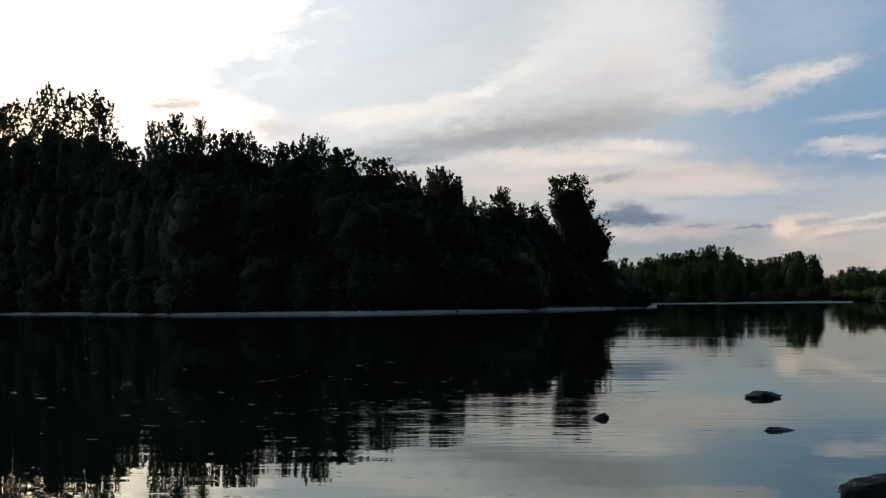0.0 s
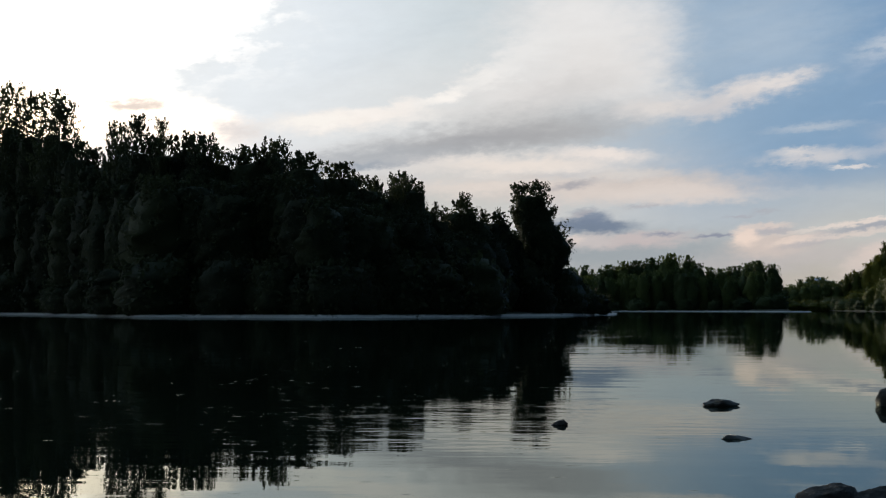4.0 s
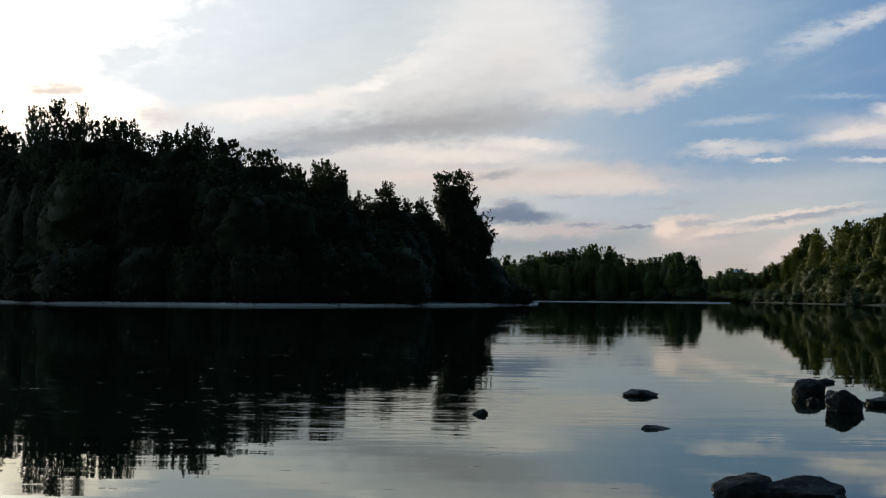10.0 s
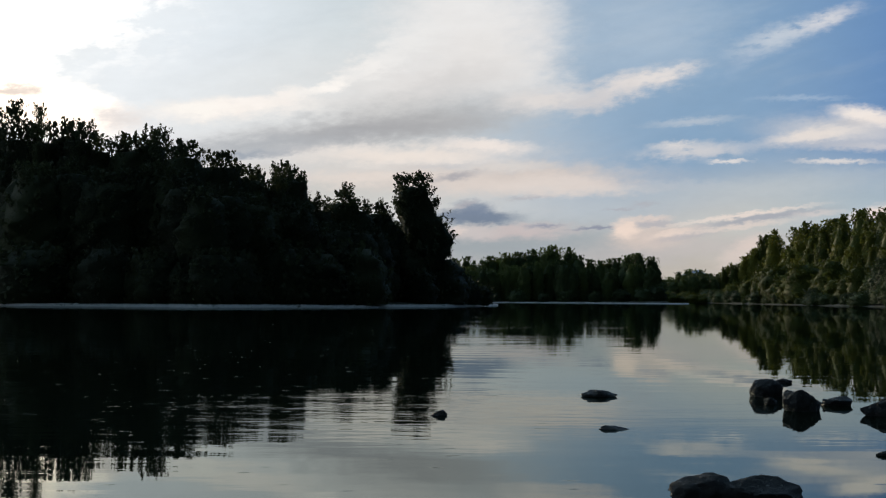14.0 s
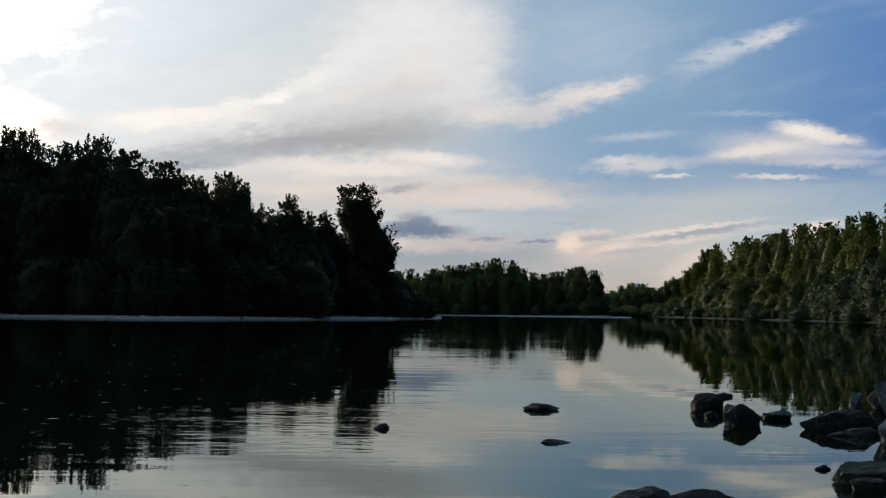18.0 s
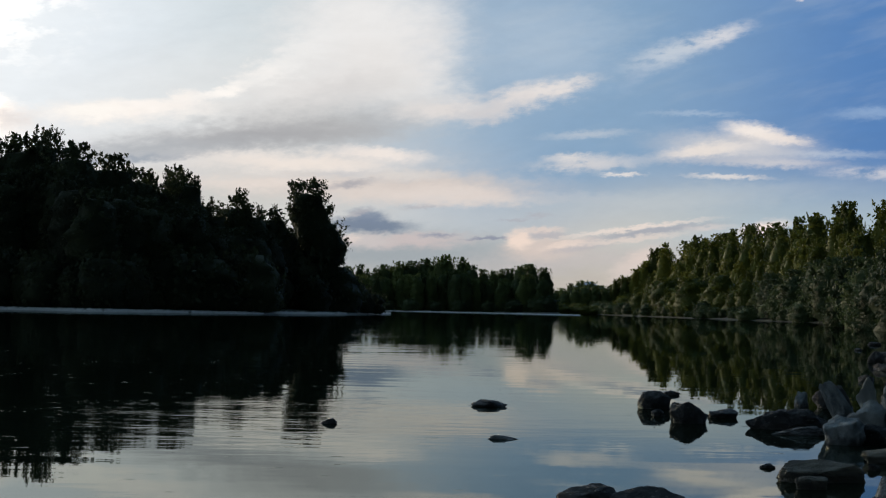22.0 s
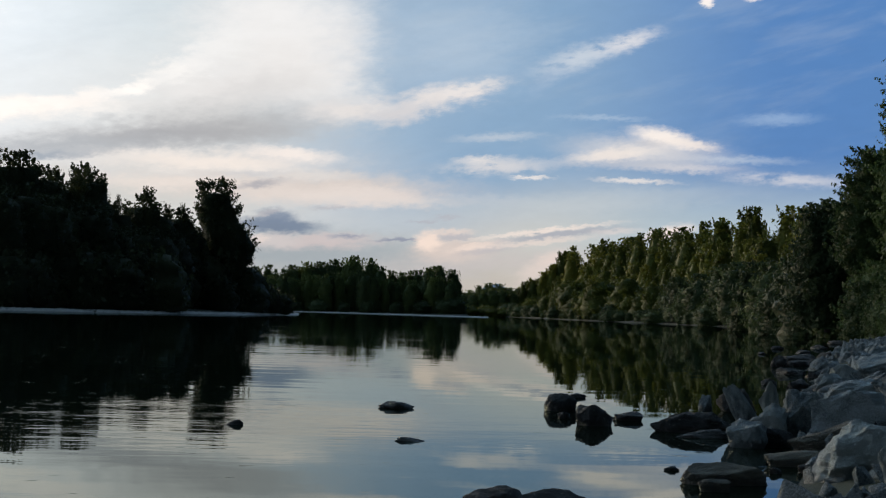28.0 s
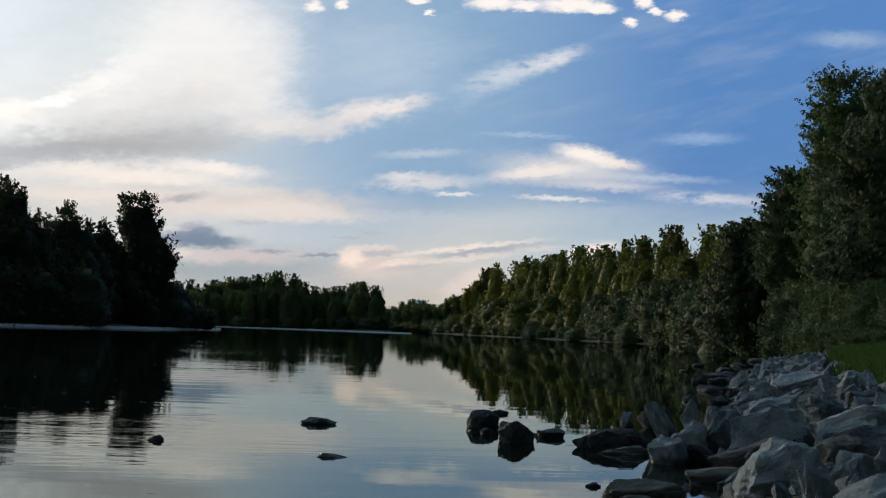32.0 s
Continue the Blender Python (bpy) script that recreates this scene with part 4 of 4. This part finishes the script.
    me.shade_smooth()
    me.update(calc_edges=True)
    me.materials.append(mat)
    return me


def tree(name, seed, height, wide, profile, mat, label, category, trunk=0.3, limbs=7, group="", **crown_look):
    """A tree at the origin: trunk with limbs, and its crown."""
    rng = np.random.default_rng(seed)
    top = new(name)
    top.empty_display_size = 0.5
    verts, faces = [], []
    bend = [rng.normal(scale=0.012 * height, size=2) for _ in range(6)]
    path = [(bend[i][0] * i / 3, bend[i][1] * i / 3, height * (-0.03 + 0.175 * i)) for i in range(6)]
    tube(verts, faces, path, [trunk * (1.25, 0.9, 0.75, 0.55, 0.35, 0.12)[i] for i in range(6)])
    for i in range(limbs):
        f = rng.uniform(max(0.18, profile[0][0]), 0.8)
        t = rng.uniform(0, 2 * math.pi)
        reach = 0.42 * wide * np.interp(f + 0.1, [p[0] for p in profile], [p[1] for p in profile])
        foot = np.array([np.interp(f * height, [p[2] for p in path], [p[k] for p in path]) for k in (0, 1)] + [f * height])
        tip = foot + np.array([reach * math.cos(t), reach * math.sin(t), 0.12 * height])
        tube(verts, faces, [tuple(foot), tuple(0.5 * (foot + tip) + np.array([0, 0, -0.01 * height])), tuple(tip)], [trunk * 0.34, trunk * 0.2, trunk * 0.06], 5)
    mesh_object("trunk", verts, faces, BARK, top, smooth=True)
    crown = new("crown", crown_mesh("crown", rng, profile, height, wide, mat=mat, **crown_look))
    crown.parent = top
    return tagged(top, label, category, group)


POPLAR = [(0.02, 0.75), (0.25, 0.97), (0.48, 1.0), (0.66, 0.82), (0.8, 0.58), (0.91, 0.32), (1.0, 0.06)]
BROAD = [(0.0, 0.7), (0.3, 0.98), (0.55, 1.0), (0.74, 0.82), (0.87, 0.56), (0.95, 0.3), (1.0, 0.08)]
OPEN = [(0.22, 0.45), (0.42, 0.95), (0.6, 1.0), (0.75, 0.85), (0.88, 0.6), (0.96, 0.35), (1.0, 0.12)]
DOME = [(0.0, 0.85), (0.2, 1.0), (0.5, 0.95), (0.75, 0.75), (0.93, 0.4), (1.0, 0.1)]
ROUND = [(0.0, 0.8), (0.2, 1.0), (0.45, 1.0), (0.68, 0.82), (0.84, 0.55), (0.94, 0.28), (1.0, 0.06)]
made = []


def kinds(count, name, profile, mat, label, category, height, wide, **more):
    return [tree(name, 100 + 17 * k + len(name), height, wide * (1 + 0.12 * (k % 3 - 1)), profile, mat, label, category, **more) for k in range(count)]


def plant(models, x, y, height, base, rng, spread=1.0, z=None, turn=None, group=""):
    """A copy of one of the models, scaled to the height."""
    i = rng.randrange(len(models))
    k = height / base
    m = Matrix.LocRotScale((x, y, (land(x, y) if z is None else z) - 0.15), Euler((0, 0, rng.uniform(0, 6.28) if turn is None else turn)), (k * spread, k * spread, k))
    if models[i] not in made:
        made.append(models[i])
        models[i].matrix_basis = m
        ob = models[i]
    else:
        old = models[i].scale
        ob = copy_thing(models[i], m @ Matrix.Diagonal((1 / old[0], 1 / old[1], 1 / old[2], 1)))
    if group:
        ob["group"] = group
    return ob


def fitting(az, half, top):
    """The elevation of a crown's top at az, of that half width in degrees, that stays under the skyline."""
    return min(between(az + o * half, top) / s for o, s in ((0, 1.0), (0.3, 0.96), (-0.3, 0.96), (0.56, 0.87), (-0.56, 0.87), (0.82, 0.74), (-0.82, 0.74)))


# ---- the wood on the far bank, its backlit shade put into the leaf colour ----
# skyline by azimuth; left of -24 it is unseen, raised to block the sun
LEFT_TOP = [(-42, 9.5), (-28, 9.0), (-24.5, 6.6), (-21.49, 6.1), (-20.5, 5.6), (-19.0, 5.1), (-17.8, 5.3), (-16.3, 5.55),
            (-14.8, 5.6), (-13.3, 5.75), (-13.08, 5.44), (-11.63, 5.3), (-10.75, 5.55), (-10.07, 5.1), (-9.29, 4.95), (-8.7, 4.85), (-8.12, 4.5), (-7.72, 4.45), (-7.33, 4.15), (-6.9, 4.4),
            (-6.15, 4.38), (-5.86, 4.1), (-5.5, 3.65), (-5.2, 3.1), (-4.8, 3.3), (-4.4, 3.5), (-4.0, 3.25), (-3.7, 3.2), (-3.2, 3.1), (-2.6, 3.0), (-1.4, 2.2), (-0.9, 0.9)]
rng = random.Random(4)
WOOD = "dark wood on the far bank"
BACKLIT = "tall poplar of the far wood, its backlit shade put into the leaf colour"
poplars = kinds(6, "poplar_tree", BROAD, LEAF_SHADED, BACKLIT, "tree", 22, 11.5, leaves=700, size=0.3, body=0.74, sprigs=105, per=20, rise=0.7, long=(0.05, 0.11), thick=0.32, bulge=0.5, tall=1.2, grid=(14, 16))
open_trees = kinds(3, "poplar_tree", OPEN, LEAF_SHADED, "loose-crowned tall poplar standing above the far wood", "tree", 26, 11, leaves=200, size=0.25, body=0.34, sprigs=170, per=20, rise=0.5, long=(0.05, 0.1), thick=0.34)
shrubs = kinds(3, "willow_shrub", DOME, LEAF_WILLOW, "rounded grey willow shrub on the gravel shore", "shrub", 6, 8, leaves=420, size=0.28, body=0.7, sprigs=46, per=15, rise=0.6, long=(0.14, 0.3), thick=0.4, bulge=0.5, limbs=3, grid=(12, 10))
shaded_shrubs = kinds(3, "willow_shrub", DOME, LEAF_SHADED, "rounded willow shrub below the far wood, shade put into its leaf colour", "shrub", 6, 8.5, leaves=380, size=0.28, body=0.74, sprigs=44, per=15, rise=0.65, long=(0.14, 0.34), thick=0.36, bulge=0.5, limbs=3, grid=(12, 10))


def left_shore(az):
    return between(az, FAR_SHORE[:9])


# -40 to -24: added trees out of view that keep sun off the rocks
az = -40.0
while az < -3.0:
    for back, share in ((38, 1.0), (25, 0.8)):
        a = az + rng.uniform(-0.25, 0.25)
        d = left_shore(a) + back + rng.uniform(-4, 4)
        x, y, _ = place(a, d)
        h = d * math.tan(radians(fitting(a, 1.0, LEFT_TOP))) * share * rng.uniform(0.95, 1.04) + 0.9
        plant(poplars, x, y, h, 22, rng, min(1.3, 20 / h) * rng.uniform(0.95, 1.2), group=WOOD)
    d = left_shore(az) + 15 + rng.uniform(-2, 2)
    plant(shaded_shrubs, *place(az + rng.uniform(-0.3, 0.3), d)[:2], rng.uniform(4.5, 9.5), 6, rng, rng.uniform(0.8, 1.2), group="willow shrubs on the far bank")
    az += 0.62 if az > -24 else 1.6
# loose tops that stand out of the skyline
for a, e, spread in ((-19.85, 7.35, 0.7), (-19.2, 7.0, 0.8), (-18.5, 7.1, 0.8), (-18.05, 6.85, 0.6), (-20.7, 6.8, 0.9), (-21.5, 6.6, 0.9), (-16.3, 6.15, 0.6), (-15.65, 6.4, 0.6), (-14.85, 6.3, 0.45), (-10.75, 5.6, 0.6), (-13.4, 5.8, 0.7),
                     (-4.38, 3.87, 0.62), (-6.7, 4.45, 0.75), (-3.25, 3.35, 0.32), (-3.75, 3.32, 0.34), (-5.4, 3.55, 0.3)):
    d = left_shore(a) + 34
    plant(open_trees, *place(a, d)[:2], d * math.tan(radians(e)) + 0.8, 26, rng, spread, group=WOOD)
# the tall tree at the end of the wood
lone = tree("poplar_tree", 911, 22.3, 11.4, [(0.0, 0.75, 0.0), (0.2, 0.86, 0.08), (0.4, 1.02, 0.26), (0.5, 1.06, 0.3), (0.6, 0.98, 0.18), (0.72, 0.78, -0.02), (0.86, 0.62, -0.14), (1.0, 0.45, -0.2)], LEAF_SHADED,
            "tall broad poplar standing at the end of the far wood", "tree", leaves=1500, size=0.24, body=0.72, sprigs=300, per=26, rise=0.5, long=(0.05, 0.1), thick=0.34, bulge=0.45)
lone.matrix_basis = pose(*place(-1.98, 284, 0.6))
for a, e in ((-3.1, 2.95), (-2.75, 2.6), (-2.4, 2.2)):
    d = left_shore(a) + 30
    plant(poplars, *place(a, d)[:2], d * math.tan(radians(e)) + 0.8, 22, rng, 0.9, group=WOOD)
for a, d, h in ((-1.2, 286, 8.5), (-0.7, 290, 6.2), (-0.3, 296, 5), (0.2, 303, 4), (-2.6, 280, 10), (-3.4, 272, 9), (-1.9, 276, 6)):
    plant(shaded_shrubs, *place(a, d)[:2], h, 6, rng, 0.95, group="willow shrubs on the far bank")

# ---- the wooded island ----
ISLE_TOP = [(-1.5, 0.95), (-0.85, 1.1), (-0.56, 1.3), (0.22, 1.3), (1.0, 1.48), (2.16, 1.67), (2.85, 1.79), (3.54, 1.61), (3.94, 1.33), (4.53, 1.3), (5.11, 1.55), (5.69, 1.55), (6.28, 1.4), (6.5, 1.2), (6.9, 1.0)]
isle_trees = kinds(5, "island_tree", ROUND, LEAF_ISLE_HAZED, "leafy green tree of the wooded island, leaves paled for haze, evening light on its top", "tree", 15, 9, leaves=420, size=0.36, body=0.76, sprigs=52, per=18, rise=0.75, long=(0.1, 0.2), thick=0.36, bulge=0.5, tall=1.5, grid=(12, 14))
az = -1.2
while az < 6.25:
    for back, share in ((42, 1.0), (28, 0.75)):
        a = min(az + rng.uniform(-0.12, 0.12), 6.15)
        d = 515 + back + rng.uniform(-3, 3)
        x, y, _ = place(a, d)
        plant(isle_trees, x, y, d * math.tan(radians(fitting(a, 0.4, ISLE_TOP))) * share * rng.uniform(0.9, 1.04) + 0.9, 15, rng, rng.uniform(0.8, 1.05), group="trees of the island")
    az += 0.29
for a, h in ((0.7, 3.2), (1.5, 4), (2.4, 3), (3.2, 3.6), (4.2, 3.4), (5.1, 4), (5.9, 4.5), (6.3, 5)):
    plant(shrubs, *place(a, 535)[:2], h, 6, rng, 1.4, group="willow shrubs on the island")

# ---- the right bank wood ----
RIGHT_TOP = [(6.5, 0.55), (7.4, 0.85), (8.4, 0.8), (9.13, 1.2), (9.41, 1.48), (9.79, 2.0), (10.27, 2.3), (11.05, 2.32), (11.23, 2.53), (12.0, 2.81), (12.6, 2.8), (12.87, 3.1), (13.2, 2.85), (13.5, 2.72),
             (13.8, 2.75), (14.12, 3.3), (14.69, 3.5), (15.65, 3.65), (16.23, 3.65), (16.6, 3.5), (17.4, 3.7), (17.84, 3.68), (18.7, 3.9), (19.24, 4.2), (24, 4.6)]
GREEN = "trees of the green bank"
green_trees = kinds(6, "poplar_tree", POPLAR, LEAF_POPLAR, "slender green poplar on the wooded bank, lit from the side", "tree", 18, 8.0, leaves=900, size=0.27, body=0.72, sprigs=100, per=21, rise=0.66, long=(0.07, 0.14), thick=0.36, bulge=0.5, tall=1.1, grid=(14, 16))
gold_trees = kinds(3, "golden_willow", ROUND, LEAF_GOLD, "yellow-green willow at the foot of the wooded bank", "tree", 10, 7.0, leaves=700, size=0.22, body=0.78, sprigs=80, per=21, rise=0.7, long=(0.1, 0.2), thick=0.36, bulge=0.5, tall=1.3)
willows = kinds(5, "white_willow", ROUND, LEAF_WILLOW, "rounded silvery willow of the wooded bank", "tree", 11, 10, leaves=1300, size=0.26, body=0.68, sprigs=100, per=22, rise=0.5, long=(0.08, 0.16), thick=0.46, bulge=0.5, grid=(14, 14))
far_poplars = kinds(4, "poplar_tree", POPLAR, LEAF_POPLAR, "slender olive-green poplar of the distant bank", "tree", 18, 7, leaves=420, size=0.36, body=0.78, sprigs=50, per=17, rise=0.74, long=(0.08, 0.15), thick=0.34, bulge=0.45, tall=1.3, grid=(12, 14))
far_willows = kinds(3, "golden_willow", ROUND, LEAF_GOLD, "low olive willow of the distant bank", "tree", 10, 9, leaves=330, size=0.36, body=0.78, sprigs=42, per=15, rise=0.6, long=(0.1, 0.22), thick=0.4, bulge=0.5, grid=(12, 12))


# tiers of trees, each a little taller than the one before it
y = 222.0
while y < 780:
    far = y > 430
    for back, share, low in ((44, 1.0, 0.9), (33, 0.9, 0.8), (23, 0.74, 0.72), (13, 0.54, 0.62)):
        yy = y + rng.uniform(-4, 4)
        x = bank_line(yy) + back + rng.uniform(-4, 4)
        a, d = math.degrees(math.atan2(x, yy)), math.hypot(x, yy)
        h = max(5, d * math.tan(radians(fitting(a, math.degrees(3.6 / d), RIGHT_TOP))) * share * rng.uniform(low, 1.03))
        round_one = rng.random() < (0.15 if share > 0.8 else 0.65 if y < 330 else 0.4)
        if round_one:
            plant(far_willows if far else willows, x, yy, h * 0.95, 10.5, rng, min(1.15, 11.0 / h) * rng.uniform(0.8, 1.05), group=GREEN)
        else:
            plant(far_poplars if far else green_trees, x, yy, h, 18, rng, rng.uniform(0.9, 1.25) * max(1.0, 13.0 / h), group=GREEN)
    y += 6.0 + (y - 222) * 0.02
y = 215.0
while y < 780:
    x = bank_line(y) + rng.uniform(4, 9)
    a, d = math.degrees(math.atan2(x, y)), math.hypot(x, y)
    h = d * math.tan(radians(between(a, RIGHT_TOP))) * rng.uniform(0.25, 0.55) + 1
    low = far_willows if y > 430 else rng.choice([willows, willows, gold_trees])
    plant(low, x, y, max(h, 3.5), 11, rng, rng.uniform(1.0, 1.4), group=GREEN)
    for _ in range(2):
        yy = y + rng.uniform(0, 9)
        plant(shrubs, bank_line(yy) + rng.uniform(1.0, 5.0), yy, 1.2 + 4.2 * rng.random() ** 1.6, 6, rng, rng.uniform(0.9, 2.0), group="shrubs of the green bank")
    y += rng.uniform(5.0, 9.0) + (y - 215) * 0.022
# low scrub and woods closing the valley
VALLEY_TOP = [(6.4, 0.55), (6.79, 0.9), (7.38, 0.96), (7.8, 0.9), (8.17, 0.8), (8.55, 1.0), (9.13, 1.22), (9.45, 1.45), (9.9, 1.95), (10.4, 2.25)]
for k in range(34):
    a = 6.5 + k * 0.115
    d = 760 + 25 * (k % 3)
    h = d * math.tan(radians(fitting(a, 0.3, VALLEY_TOP))) + 1.2
    plant(isle_trees if a < 8.4 else far_poplars, *place(a, d)[:2], h * rng.uniform(0.86, 1.03), 15 if a < 8.4 else 18, rng, rng.uniform(1.0, 1.4), group="trees closing the valley")
for k in range(14):
    a = 6.7 + k * 0.2
    plant(far_willows, *place(a, 715 + 8 * (k % 2))[:2], rng.uniform(2.5, 5.0), 10, rng, 2.4, z=0.2, group="trees closing the valley")

# ---- the near trees of the bank ----
near_a = tree("alder_tree", 401, 20.6, 9.0, [(0.12, 0.6, 0.2), (0.3, 0.95, 0.15), (0.5, 1.0, 0.05), (0.66, 0.8), (0.8, 0.62), (0.92, 0.5), (1.0, 0.28)], LEAF_ALDER, "tall alder with a ragged top above the stony bank", "tree", leaves=2500, size=0.14, body=0.62, sprigs=420, per=44,
              rise=0.42, long=(0.05, 0.11), thick=0.3, bulge=0.5, trunk=0.28, limbs=16, grid=(26, 30))
near_a.matrix_basis = pose(*place(21.95, 128, 1.6), 0, 0, 40)
near_b = tree("white_willow", 402, 17.6, 13.0, DOME, LEAF_WILLOW, "large grey-green willow leaning over the stony bank", "tree", leaves=11000, size=0.19, body=0.68, sprigs=560, per=46, rise=0.4, long=(0.06, 0.12), thick=0.36, bulge=0.5, trunk=0.35, limbs=10, grid=(44, 48))
near_b.matrix_basis = pose(*place(24.1, 112, 1.4), 0, 0, 10)
near_c = tree("alder_tree", 403, 14.2, 7.5, OPEN, LEAF_ALDER, "dark leafy alder behind the willow", "tree", leaves=2500, size=0.14, body=0.64, sprigs=320, per=40, rise=0.42, long=(0.06, 0.13), thick=0.3, bulge=0.5, trunk=0.22, limbs=12, grid=(26, 30))
near_c.matrix_basis = pose(*place(20.35, 138, 1.4), 0, 0, 70)
near_d = tree("white_willow", 404, 12.5, 9.5, DOME, LEAF_WILLOW, "dark rounded willow overhanging the water", "tree", leaves=5000, size=0.2, body=0.68, sprigs=280, per=40, rise=0.5, long=(0.08, 0.16), thick=0.36, bulge=0.5, trunk=0.25, grid=(30, 30))
near_d.matrix_basis = pose(*place(18.9, 170, 1.0), 0, 0, 200)
for a, d, h, s in ((17.7, 200, 10, 1.2), (18.6, 190, 12, 1.2), (19.6, 180, 12, 1.2), (20.6, 170, 12, 1.1), (21.6, 165, 13, 1.1), (23, 160, 14, 1.2), (24.5, 140, 15, 1.2), (25.6, 120, 14, 1.2),
                   (17.2, 225, 11, 1.1), (18.4, 215, 13, 1.1), (16.6, 245, 12, 1.1)):
    plant(willows, *place(a, d)[:2], h, 11.5, rng, s, group=GREEN)
near_shrubs = kinds(2, "willow_shrub", DOME, LEAF_ALDER, "leafy green shrub at the edge of the stony bank", "shrub", 6, 8, leaves=3000, size=0.13, body=0.66, sprigs=150, per=30, rise=0.55, long=(0.1, 0.22), thick=0.4, bulge=0.5)
for a, d, h in ((20.4, 126, 4.5), (21.1, 119, 4.0), (21.8, 114, 4.5), (22.5, 110, 4.2), (23.2, 106, 4.5), (24.0, 103, 4.0), (20.9, 132, 6.0), (22.2, 124, 6.5)):
    plant(near_shrubs, *place(a, d)[:2], h, 6, rng, 1.1, group="shrubs of the green bank")

# grass on top of the bank, over the stones
rng = np.random.default_rng(8)
verts, faces = [], []
while len(faces) < 40000:
    az, d = rng.uniform(20.6, 27), 22 + 96 * rng.uniform() ** 1.3
    x, y, _ = place(az, d)
    s = inland(x, y)
    if s < (3.6 if az > 21.7 else 5.2) + 1.6 * noise.noise((x * 0.2, y * 0.2, 0)) or s > 22:
        continue
    z, h = land(x, y), rng.uniform(0.2, 0.55) * (1.0 + 0.004 * d)
    t, lean = rng.uniform(0, 6.28), rng.normal(scale=0.28, size=2)
    wide = np.array([math.cos(t), math.sin(t), 0]) * rng.uniform(0.02, 0.05)
    foot, tip = np.array([x, y, z - 0.05]), np.array([x + lean[0] * h, y + lean[1] * h, z + h])
    mid = 0.5 * (foot + tip) - np.array([lean[0], lean[1], 0]) * 0.12
    k = len(verts)
    verts += [tuple(foot - wide), tuple(foot + wide), tuple(mid + wide * 0.8), tuple(tip), tuple(mid - wide * 0.8)]
    faces.append((k, k + 1, k + 2, k + 3, k + 4))
tagged(mesh_object("grass", verts, faces, GRASS), "lush green grass on the top of the bank", "grass", kind="stuff")
